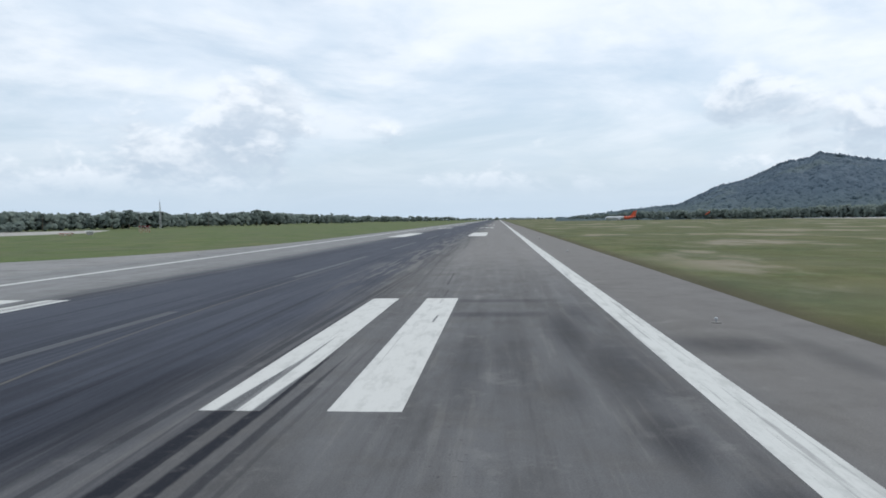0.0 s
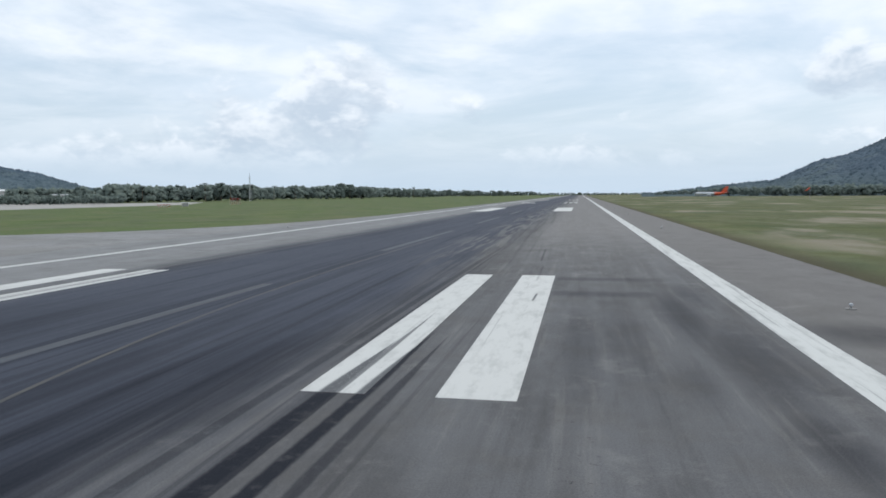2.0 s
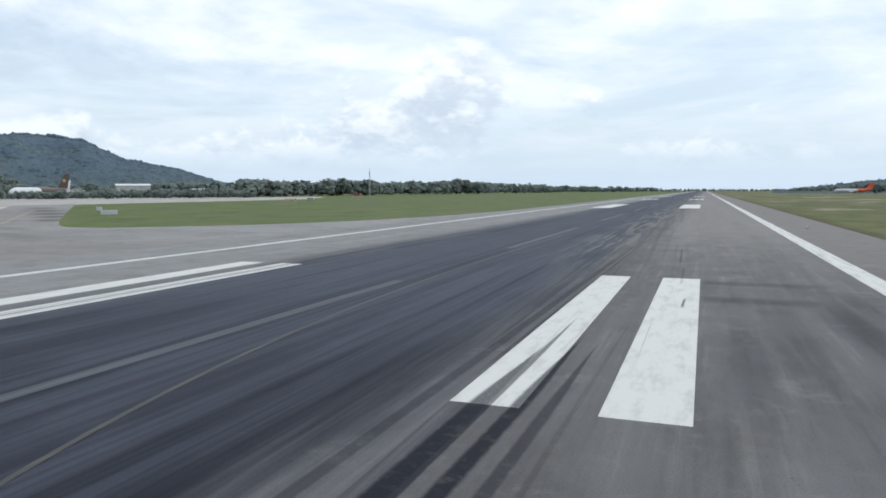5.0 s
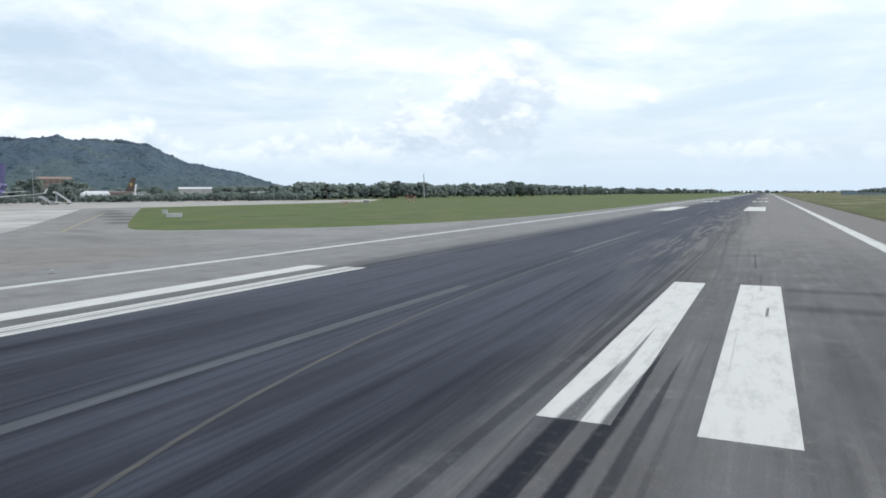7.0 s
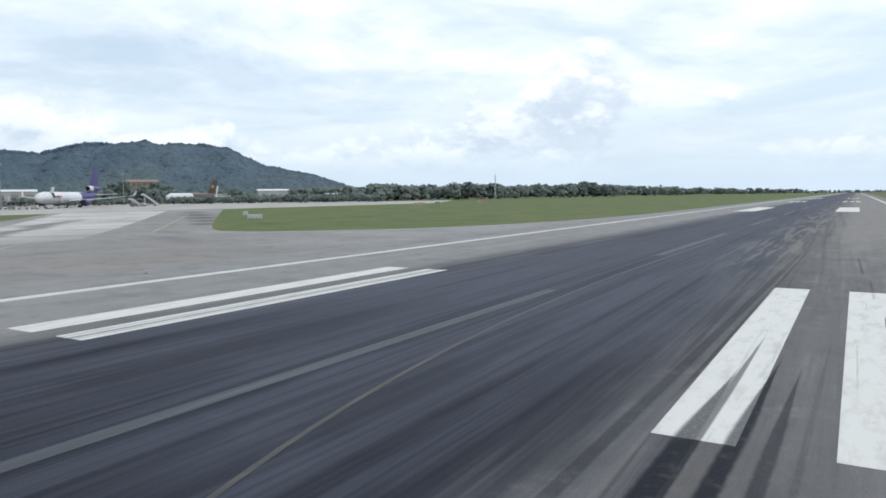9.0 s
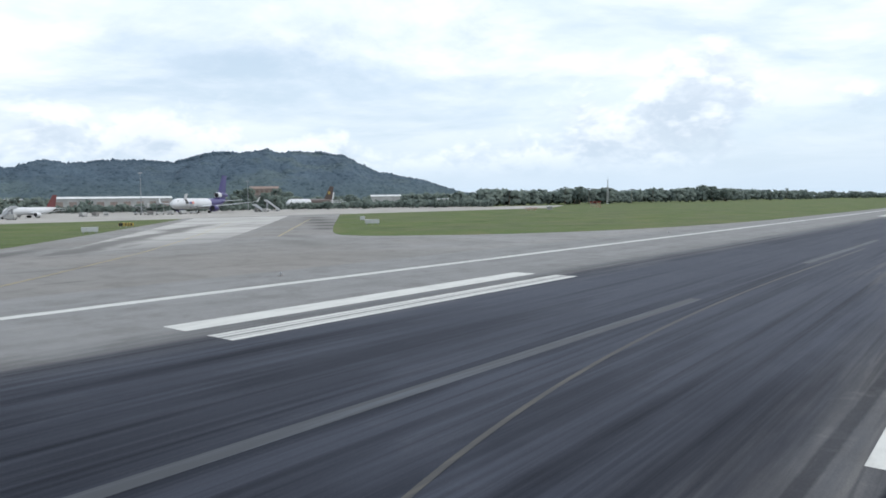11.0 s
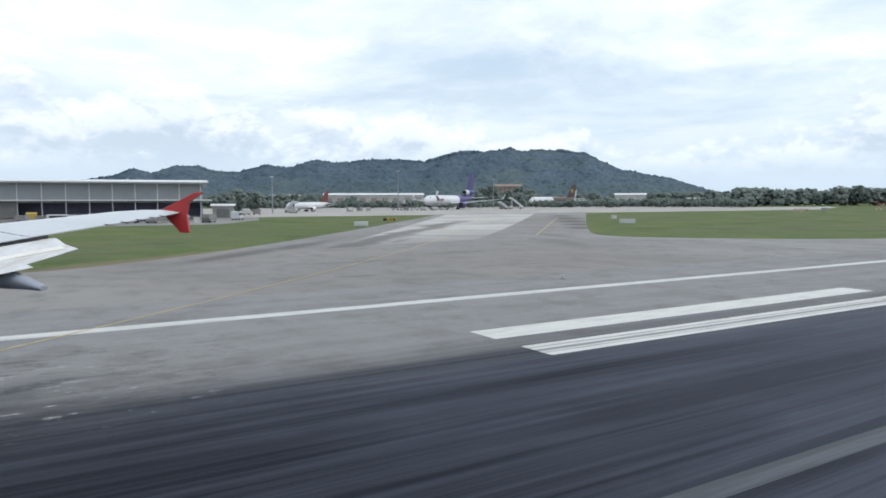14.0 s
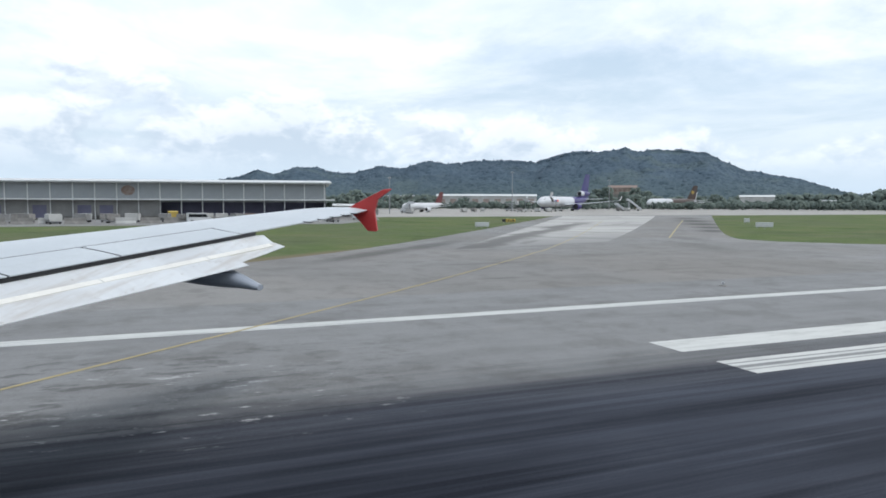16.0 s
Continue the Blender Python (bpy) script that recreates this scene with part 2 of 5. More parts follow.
        thin = n.m("ADD", thin, n.m("MULTIPLY", n.m("MULTIPLY", n.step(x, -21.0, -15.0, 0.0, 0.34), n.step(x, -8.0, -13.0)), n.step(y, 8, 3)))
        dark = n.m("MULTIPLY", band, n.m("SUBTRACT", 1.06, n.m("ADD", pale, n.m("ADD", worn_or_sheen, thin))), clamp=True)
        fringe = n.m("MULTIPLY", n.m("MULTIPLY", n.step(xs, -30.0, -25.0), n.step(xs, -2.0, -8.0)), n.step(fine2, 0.50, 0.68, 0.0, 0.6))
        fringe = n.m("MULTIPLY", fringe, n.step(hair, 0.25, 0.55, 0.5, 1.0))
        dark = n.m("MAXIMUM", dark, fringe)
        # crosswise sealed joints, oily lanes and stains beside the touchdown bars
        seal = n.m("MULTIPLY", n.m("MULTIPLY", n.step(x, -2.9, -2.4), n.step(x, 3.8, 0.2)), n.m("MAXIMUM", n.step(n.m("ABSOLUTE", n.m("SUBTRACT", y, 31.7)), 1.3, 0.2), n.step(n.m("ABSOLUTE", n.m("SUBTRACT", y, 36.9)), 1.1, 0.2)))
        dark = n.m("MAXIMUM", dark, n.m("MULTIPLY", seal, 0.40))
        soft = n.m("MULTIPLY", n.m("SUBTRACT", blot, 0.45), 4.0)
        for sx, sy, rx, ry, power in ((2.0, 27, 0.7, 5.0, 0.55), (2.9, 20.5, 0.9, 4.5, 0.5), (2.8, 13.9, 0.5, 1.8, 0.6), (3.0, 32, 0.6, 3.0, 0.42), (6.9, 24.2, 1.6, 1.8, 0.6), (-1.4, 21.5, 0.6, 5.0, 0.34), (9.5, 22, 0.6, 4, 0.32), (-0.2, 22.5, 0.7, 5.5, 0.28), (1.2, 18.0, 0.4, 2.0, 0.3), (3.6, 10.8, 0.5, 0.9, 0.5)):
            q = n.vm("LENGTH", n.vec(n.m("DIVIDE", n.m("SUBTRACT", x, sx), rx), n.m("DIVIDE", n.m("SUBTRACT", y, sy), ry), soft), (0, 0, 0))
            dark = n.m("MAXIMUM", dark, n.m("MULTIPLY", n.step(q, 1.7, 0.2), power))
        fleck = n.m("MULTIPLY", n.step(n.noise(p, 3.6, 5, 0.7), 0.60, 0.68), n.m("MULTIPLY", n.step(n.m("ABSOLUTE", n.m("ADD", x, 1.5)), 0.55, 0.1), n.step(y, 17, 13)))
        dark = n.m("MAXIMUM", dark, n.m("MULTIPLY", fleck, 0.6))
        dark = n.m("MAXIMUM", dark, tyre_tracks(n, x, y, mid))
        base = n.mix(n.m("MULTIPLY", band, 0.80), base, (0.042, 0.050, 0.072))
        base = n.mix(dark, base, n.mix(grain, (0.0045, 0.0056, 0.0098), (0.0105, 0.0126, 0.0198)))
        # the ragged rim of the rubber, scraped back to pale stone further along
        ragged = n.m("MULTIPLY", n.step(along(1.6, 0.07, 13.0, 6, 0.68), 0.47, 0.57), n.m("MULTIPLY", n.m("MULTIPLY", n.step(x, -13.5, -10.5), n.step(x, -6.8, -8.4)), n.step(y, 32, 60)))
        base = n.mix(n.m("MULTIPLY", ragged, 0.5), base, (0.19, 0.18, 0.165))
        chip = n.m("MULTIPLY", n.step(along(2.6, 0.7, 2.0, 6, 0.75), 0.59, 0.67), n.m("MULTIPLY", n.step(x, -32.5, -30), n.step(x, -23.5, -26)))
        base = n.mix(n.m("MULTIPLY", chip, n.step(y, 9, 2)), base, (0.42, 0.42, 0.41))
    n.surface(base, n.step(grain, 0.2, 0.8, 0.72, 0.92), normal=n.bump(n.noise(p, 60, 2, 0.7), 0.35, 0.01), spec=0.12)
    return m


def paint(name, color, worn_or_sheen=(0.12, 0.12, 0.12), wear=0.5, tracks=False, streak=0.60):
    m, n = shader(name)
    p = n.pos()
    x, y, z = n.xyz(p)
    mott = n.noise(n.vec(n.m("MULTIPLY", x, 2.2), n.m("MULTIPLY", y, 0.55), 0.0), 1.0, 6, 0.7)
    chips = n.noise(p, 11, 6, 0.75)
    c = n.mix(n.step(mott, 0.46, 0.66, 0.0, 0.5), color, tuple(v * 0.6 for v in color))
    thin = n.noise(n.vec(n.m("MULTIPLY", x, 5.0), n.m("MULTIPLY", y, 0.10), 2.0), 1.0, 5, 0.65)
    c = n.mix(n.m("MULTIPLY", n.step(thin, streak, streak + 0.12), wear * 0.8), c, worn_or_sheen)
    c = n.mix(n.m("MULTIPLY", n.step(chips, 0.60, 0.70), wear), c, worn_or_sheen)
    if tracks:
        c = n.mix(tyre_tracks(n, x, y, chips), c, (0.04, 0.042, 0.047))
    n.surface(c, 0.7, normal=n.bump(chips, 0.2, 0.004))
    return m


def grass_mat():
    m, n = shader("mown_grass")
    p = n.pos()
    x, y, z = n.xyz(p)
    big = n.noise(n.vec(n.m("MULTIPLY", x, 0.02), n.m("MULTIPLY", y, 0.02), 0.0), 1.0, 6, 0.6)
    fine = n.noise(p, 1.1, 8, 0.75)
    c = n.mix(n.step(big, 0.3, 0.7), (0.070, 0.108, 0.028), (0.128, 0.128, 0.050))
    c = n.mix(n.step(fine, 0.3, 0.75, 0.0, 0.7), c, (0.050, 0.078, 0.024))
    dry = n.noise(n.vec(n.m("MULTIPLY", x, 0.05), n.m("MULTIPLY", y, 0.022), 4.0), 1.0, 6, 0.62)
    patch = n.noise(n.vec(n.m("MULTIPLY", x, 0.11), n.m("MULTIPLY", y, 0.07), 9.0), 1.0, 7, 0.68)
    c = n.mix(n.step(x, -36.0, -44.0, 0.0, 0.5), c, n.mix(fine, (0.060, 0.112, 0.032), (0.105, 0.150, 0.050)))
    c = n.mix(n.step(x, 5.0, 20.0, 0.0, 0.55), c, n.mix(fine, (0.050, 0.052, 0.020), (0.105, 0.092, 0.040)))
    tuft = n.noise(n.vec(n.m("MULTIPLY", x, 0.35), n.m("MULTIPLY", y, 0.35), 2.0), 1.0, 6, 0.7)
    c = n.mix(n.step(tuft, 0.47, 0.60, 0.0, 0.5), c, (0.125, 0.150, 0.060))
    c = n.mix(n.step(patch, 0.49, 0.60, 0.0, 0.5), c, (0.150, 0.138, 0.066))
    c = n.mix(n.step(patch, 0.47, 0.38, 0.0, 0.6), c, (0.040, 0.068, 0.020))
    c = n.mix(n.step(n.noise(n.vec(n.m("MULTIPLY", x, 0.045), n.m("MULTIPLY", y, 0.045), 15.0), 1.0, 5, 0.65), 0.40, 0.62, 0.12, 0.50), c, (0.098, 0.104, 0.066))
    bare = n.m("MULTIPLY", n.step(dry, 0.51, 0.63), n.step(x, 12.0, 20.0))
    verge = n.m("MULTIPLY", n.step(n.m("ADD", x, n.m("MULTIPLY", patch, 2.4)), 16.2, 12.6), n.step(x, 0.0, 11.0))
    c = n.mix(n.m("MULTIPLY", verge, 0.8), c, (0.060, 0.048, 0.030))
    earth = n.vm("LENGTH", n.vec(n.m("DIVIDE", n.m("ADD", n.m("SUBTRACT", x, n.m("MULTIPLY", y, -0.75)), 57.0), 3.2), n.m("DIVIDE", n.m("SUBTRACT", y, 12.0), 15.0), n.m("MULTIPLY", n.m("SUBTRACT", fine, 0.5), 2.5)), (0, 0, 0))
    c = n.mix(n.step(earth, 1.4, 0.5, 0.0, 0.8), c, (0.165, 0.132, 0.088))
    c = n.mix(n.m("MULTIPLY", bare, 0.75), c, (0.25, 0.22, 0.17))
    n.surface(c, 0.95, normal=n.bump(fine, 0.8, 0.15), spec=0.1)
    return m


def speckled(name, a, b, scale=1.0, rough=0.85, bump=0.2, fine=12.0, metal=0.0, spec=0.4):
    m, n = shader(name)
    p = n.obj()
    big = n.noise(p, scale, 6, 0.6)
    small = n.noise(p, scale * fine, 4, 0.7)
    c = n.mix(n.step(big, 0.3, 0.7), a, b)
    c = n.mix(n.step(small, 0.35, 0.75, 0.0, 0.3), c, tuple(v * 0.7 for v in a))
    n.surface(c, rough, metal, n.bump(small, bump, 0.01), spec)
    return m


def foliage(name, a, b, wide=False):
    m, n = shader(name)
    p = n.pos()
    i = n.island()
    c = n.mix(i, a, b)
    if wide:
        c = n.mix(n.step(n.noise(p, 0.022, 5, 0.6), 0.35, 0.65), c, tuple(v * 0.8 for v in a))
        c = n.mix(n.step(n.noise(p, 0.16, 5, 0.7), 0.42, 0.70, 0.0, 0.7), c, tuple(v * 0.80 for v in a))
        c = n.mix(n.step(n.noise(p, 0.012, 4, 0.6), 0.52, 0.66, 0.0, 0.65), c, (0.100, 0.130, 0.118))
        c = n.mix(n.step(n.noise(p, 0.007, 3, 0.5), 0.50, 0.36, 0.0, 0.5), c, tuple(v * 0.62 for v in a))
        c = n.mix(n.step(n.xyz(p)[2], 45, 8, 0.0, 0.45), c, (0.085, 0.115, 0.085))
    c = n.mix(n.step(n.noise(p, 0.8, 4, 0.7), 0.35, 0.7), c, tuple(v * 0.75 for v in a))
    n.surface(c, 0.85, normal=n.bump(n.noise(p, 0.3 if wide else 1.2, 4, 0.7), 0.25, 1.2 if wide else 0.3), spec=0.15)
    return m


def old_concrete():
    """Taxiway concrete, worn through to the dark asphalt towards the runway."""
    m, n = shader("taxiway_concrete")
    p = n.pos()
    x, y, z = n.xyz(p)
    big = n.noise(p, 0.07, 6, 0.65)
    rub = n.noise(n.vec(n.m("MULTIPLY", n.m("ADD", x, y), 0.02), n.m("MULTIPLY", n.m("SUBTRACT", x, y), 0.11), 4.0), 1.0, 6, 0.65)
    c = n.mix(n.step(big, 0.35, 0.65), (0.41, 0.40, 0.378), (0.32, 0.313, 0.295))
    c = n.mix(n.step(rub, 0.46, 0.70, 0.0, 0.6), c, (0.125, 0.12, 0.112))
    reach = n.m("ADD", n.m("MULTIPLY", x, -1.0), n.m("MULTIPLY", n.m("SUBTRACT", rub, 0.5), 60.0))
    c = n.mix(n.step(reach, 96, 72, 0.0, 0.90), c, (0.200, 0.197, 0.190))
    off = n.m("ADD", n.m("ADD", n.m("MULTIPLY", x, 0.655), n.m("MULTIPLY", y, 0.756)), 25.0)
    off = n.m("ADD", off, n.m("MULTIPLY", n.m("SUBTRACT", big, 0.5), 9.0))
    c = n.mix(n.m("MULTIPLY", n.step(n.m("ABSOLUTE", off), 2.6, 0.6), n.step(x, -150, -125, 0.0, 0.72)), c, (0.070, 0.067, 0.062))
    crack = n.noise(n.vec(n.m("MULTIPLY", n.m("SUBTRACT", y, x), 0.03), n.m("MULTIPLY", n.m("ADD", x, y), 0.16), 7.0), 1.0, 5, 0.6)
    c = n.mix(n.step(crack, 0.60, 0.68, 0.0, 0.5), c, (0.115, 0.11, 0.102))
    n.surface(c, 0.85, normal=n.bump(n.noise(p, 8, 4, 0.7), 0.15, 0.01), spec=0.3)
    return m


ASPHALT = asphalt("runway_asphalt")
SHOULDER = asphalt("plain_asphalt", False)
WHITE = paint("white_marking", (0.485, 0.485, 0.458), wear=0.5, tracks=True)
EDGE_WHITE = paint("edge_marking", (0.47, 0.475, 0.45), wear=0.6, streak=0.52)
YELLOW = paint("yellow_marking", (0.33, 0.265, 0.12), wear=0.6)
FADED = paint("faded_marking", (0.054, 0.050, 0.043), worn_or_sheen=(0.025, 0.025, 0.027), wear=0.9, streak=0.42)
GREY_DASH = paint("rubbered_marking", (0.054, 0.062, 0.076), worn_or_sheen=(0.02, 0.021, 0.024), wear=0.9, streak=0.40)
GRASS = grass_mat()
CONCRETE = speckled("apron_concrete", (0.35, 0.335, 0.305), (0.24, 0.23, 0.21), 0.06, 0.85, 0.1, 30)
TAXI_CONCRETE = old_concrete()
# tree greens lightened and blued, so the colour carries some distance haze
HAZED_LEAF = foliage("hazed_tree_leaves", (0.112, 0.142, 0.128), (0.156, 0.186, 0.152))
# hill greens shifted to blue: the far haze is put into the base colour
HAZED_HILL_LEAF = foliage("hazed_hill_leaves", (0.072, 0.106, 0.140), (0.090, 0.126, 0.156), True)


# ---- mesh helpers ----
def mesh_ob(name, bm, material, parent=None, label=""):
    me = bpy.data.meshes.new(name)
    bm.to_mesh(me)
    bm.free()
    for mt in (material if isinstance(material, (list, tuple)) else [material]):
        me.materials.append(mt)
    ob = new(name, me)
    if parent is not None:
        ob.parent = parent
    if label:
        ob["label"] = label
    return ob


part = mesh_ob


def box(bm, x0, x1, y0, y1, z0, z1, bevel=0.0):
    r = bmesh.ops.create_cube(bm, size=1.0)["verts"]
    for v in r:
        v.co = Vector((x0 if v.co.x < 0 else x1, y0 if v.co.y < 0 else y1, z0 if v.co.z < 0 else z1))
    if bevel:
        bmesh.ops.bevel(bm, geom=list({e for v in r for e in v.link_edges}), offset=bevel, segments=1, affect="EDGES")


def slab(name, outline, z0, z1, material, label="", kind="structure", cat=""):
    """A flat slab with the given outline (list of xy), from z0 up to z1."""
    bm = bmesh.new()
    lo = [bm.verts.new((x, y, z0)) for x, y in outline]
    hi = [bm.verts.new((x, y, z1)) for x, y in outline]
    top = bm.faces.new(hi)
    for i in range(len(outline)):
        j = (i + 1) % len(outline)
        bm.faces.new((lo[i], lo[j], hi[j], hi[i]))
    bmesh.ops.triangulate(bm, faces=[top])
    bmesh.ops.recalc_face_normals(bm, faces=bm.faces[:])
    return tagged(mesh_ob(name, bm, material), label, cat, kind=kind)


def strip(name, pts, width, z, material, label, cat="marking", thick=0.004):
    """A painted line of even width along a row of points."""
    bm = bmesh.new()
    left, right = [], []
    for i, q in enumerate(pts):
        a, b = Vector(pts[max(i - 1, 0)]), Vector(pts[min(i + 1, len(pts) - 1)])
        d = (b - a).normalized()
        nrm = Vector((-d.y, d.x)) * width / 2
        left.append(bm.verts.new((q[0] + nrm.x, q[1] + nrm.y, z + thick)))
        right.append(bm.verts.new((q[0] - nrm.x, q[1] - nrm.y, z + thick)))
    for i in range(len(pts) - 1):
        bm.faces.new((left[i], right[i], right[i + 1], left[i + 1]))
    bmesh.ops.recalc_face_normals(bm, faces=bm.faces[:])
    if bm.faces[:][0].normal.z < 0:
        bmesh.ops.reverse_faces(bm, faces=bm.faces[:])
    return tagged(mesh_ob(name, bm, material), label, cat, kind="structure")


def curve_pts(a, b, c, d, n=24):
    """Points on a cubic curve from a to d with the handles b and c."""
    out = []
    for i in range(n + 1):
        t = i / n
        out.append(tuple((1 - t) ** 3 * a[k] + 3 * t * (1 - t) ** 2 * b[k] + 3 * t * t * (1 - t) * c[k] + t ** 3 * d[k] for k in (0, 1)))
    return out


ICO = bmesh.new()
bmesh.ops.create_icosphere(ICO, subdivisions=1, radius=1.0)
ICO_V = np.array([v.co[:] for v in ICO.verts])
ICO_F = np.array([[v.index for v in f.verts] for f in ICO.faces])
ICO.free()


def clump_arrays(centres, radii, rng, jitter=0.35):
    """Verts and faces of many uneven leaf clumps."""
    k = len(centres)
    v = ICO_V[None] * (1 + rng.uniform(-jitter, jitter, (k, len(ICO_V), 1))) * np.asarray(radii)[:, None, :]
    v = v + np.asarray(centres)[:, None, :]
    f = ICO_F[None] + (np.arange(k) * len(ICO_V))[:, None, None]
    return v.reshape(-1, 3), f.reshape(-1, 3)


def clump_normals(lean, share):
    """Soft shading normals for leaf clumps: each clump's own roundness blended with the lie of the crown or slope under it."""
    n = ICO_V[None] * (1 - share) + np.asarray(lean)[:, None, :] * share
    return (n / np.linalg.norm(n, axis=2, keepdims=True)).reshape(-1, 3)


def raw_ob(name, v, f, material, parent=None, normals=None):
    me = bpy.data.meshes.new(name)
    me.from_pydata(v.tolist(), [], f.tolist())
    me.polygons.foreach_set("use_smooth", [True] * len(me.polygons))
    if normals is not None:
        me.normals_split_custom_set_from_vertices(normals.tolist())
    me.materials.append(material)
    ob = new(name, me)
    if parent is not None:
        ob.parent = parent
    return ob


def polar(az, dist):
    """A plan point at an azimuth (degrees left of +y) and distance from the middle of the walk."""
    return (-6.0 - math.sin(radians(az)) * dist, 2.0 + math.cos(radians(az)) * dist)


# ---- ground and pavements ----
bm = bmesh.new()
N = 72
rings = [0, 60, 140, 300, 600, 1200, 2400, 4400]
prev = None
for r in rings:
    if r == 0:
        row = [bm.verts.new((-20, 60, -0.05))]
    else:
        row = [bm.verts.new((-20 + r * math.cos(2 * math.pi * i / N), 60 + r * math.sin(2 * math.pi * i / N), -0.05)) for i in range(N)]
    if prev is not None:
        for i in range(N):
            j = (i + 1) % N
            bm.faces.new((prev[0], row[i], row[j]) if len(prev) == 1 else (prev[i], row[i], row[j], prev[j]))
    prev = row
tagged(mesh_ob("ground", bm, GRASS), "green mown airfield grass with dry bare patches", "grass", kind="structure")

slab("runway", [(PAVE_L, -400), (PAVE_R, -400), (PAVE_R, 2300), (PAVE_L, 2300)], -0.3, 0.0, ASPHALT, "grey asphalt runway blackened with tyre rubber streaks", cat="runway")
R_EDGE = curve_pts((PAVE_L - 0.02, 150), (-44, 100), (-50, 78), (-70, 66.5), 9) + curve_pts((-75, 66.5), (-82, 70), (-90, 78), (-206, 186), 10)
L_EDGE = curve_pts((PAVE_L - 0.02, -70), (-50, -30), (-55, -8), (-61, 6), 9) + curve_pts((-66, 12), (-76, 23), (-100, 42), (-206, 122), 10)


def ribbon(name, left, right, z0, z1, material, label, cat):
    """A paved slab between two edges with as many points each."""
    bm = bmesh.new()
    a = [[bm.verts.new((x, y, z)) for x, y in left] for z in (z1, z0)]
    b = [[bm.verts.new((x, y, z)) for x, y in right] for z in (z1, z0)]
    for i in range(len(left) - 1):
        bm.faces.new((a[0][i], a[0][i + 1], b[0][i + 1], b[0][i]))
        bm.faces.new((a[0][i + 1], a[0][i], a[1][i], a[1][i + 1]))
        bm.faces.new((b[0][i], b[0][i + 1], b[1][i + 1], b[1][i]))
    bmesh.ops.recalc_face_normals(bm, faces=bm.faces[:])
    return tagged(mesh_ob(name, bm, material), label, cat, kind="structure")


ribbon("taxiway", L_EDGE, R_EDGE, -0.3, -0.004, SHOULDER, "wide grey asphalt taxiway mouth with dark stains", "taxiway")
ribbon("taxiway_concrete", curve_pts((-70, 27), (-88, 40), (-115, 60), (-199, 120), 8), curve_pts((-76, 48), (-94, 65), (-120, 88), (-199, 156), 8), -0.2, 0.002, TAXI_CONCRETE, "pale worn concrete middle of the taxiway", "taxiway")
slab("apron", [(-200, 60), (-200, 330), (-232, 395), (-270, 470), (-282, 470), (-300, 420), (-440, 440), (-440, -40), (-215, -40)], -0.3, -0.010, CONCRETE, "pale grey concrete parking apron", cat="apron")
slab("far_taxiway", [(330, -200), (520, -200), (520, 2300), (330, 2300)], -0.3, -0.01, CONCRETE, "distant pale concrete taxiway across the grass", cat="taxiway")
slab("yard", [(-250, -110), (-146, -110), (-146, 36), (-172, 52), (-199.9, 60), (-214.9, -40), (-250, -40.1)], -0.3, -0.006, SHOULDER, "grey asphalt yard in front of the warehouse", cat="yard")

for i, (x0, x1) in enumerate(((-7.40, -5.95), (-4.42, -2.72), (-28.95, -27.45), (-26.15, -24.72))):
    strip("runway_marking", [((x0 + x1) / 2, BAR_Y0 + 0.75 * k) for k in range(31)], x1 - x0, 0.0, WHITE, "long white painted touchdown bar crossed by tyre marks")
for x0, x1 in ((-8.2, -3.6), (-28.6, -24.0)):
    strip("runway_marking", [((x0 + x1) / 2, 176), ((x0 + x1) / 2, 222)], x1 - x0, 0.0, WHITE, "broad white painted aiming point block")
for y in (330, 480):
    for x in (-8.3, -5.9, -3.5, -23.7, -26.1, -28.5):
        strip("runway_marking", [(x, y), (x, y + 22.5)], 1.6, 0.0, WHITE, "white painted touchdown bar")
for k in range(-2, 40):
    y0 = 3.0 + 50 * k
    strip("centre_line_dash", [(CENTRE - 0.2, y0), (CENTRE - 0.2, y0 + 30)], 0.5, 0.0, GREY_DASH, "white centre line dash blackened by tyre rubber")
strip("edge_line", [(EDGE_L + 0.1, -400), (EDGE_L + 0.1, 0), (EDGE_L + 0.1, 100), (EDGE_L + 0.1, 2300)], 0.85, 0.0, EDGE_WHITE, "continuous white runway edge line")
strip("edge_line", [(EDGE_R + 0.1, -400), (EDGE_R + 0.1, 0), (EDGE_R + 0.1, 100), (EDGE_R + 0.1, 2300)], 1.1, 0.0, EDGE_WHITE, "continuous white runway edge line")
strip("taxi_line", curve_pts((-9.2, 2), (-12.6, 9), (-15.2, 16), (-15.3, 45), 30) + [(-15.3, 70)], 0.14, 0.004, FADED, "faded yellowish taxi lead line curving onto the runway axis")
strip("taxi_line", curve_pts((-20, -12), (-34, 2), (-40, 10), (-64, 32), 24) + curve_pts((-66, 34), (-80, 46), (-100, 62), (-150, 100), 10), 0.14, 0.004, YELLOW, "yellow taxi guide line leading off the runway")
strip("taxi_line", [(-80, 60), (-103, 81), (-126, 102), (-150, 124)], 0.2, 0.004, YELLOW, "worn yellow taxi guide line on the concrete")


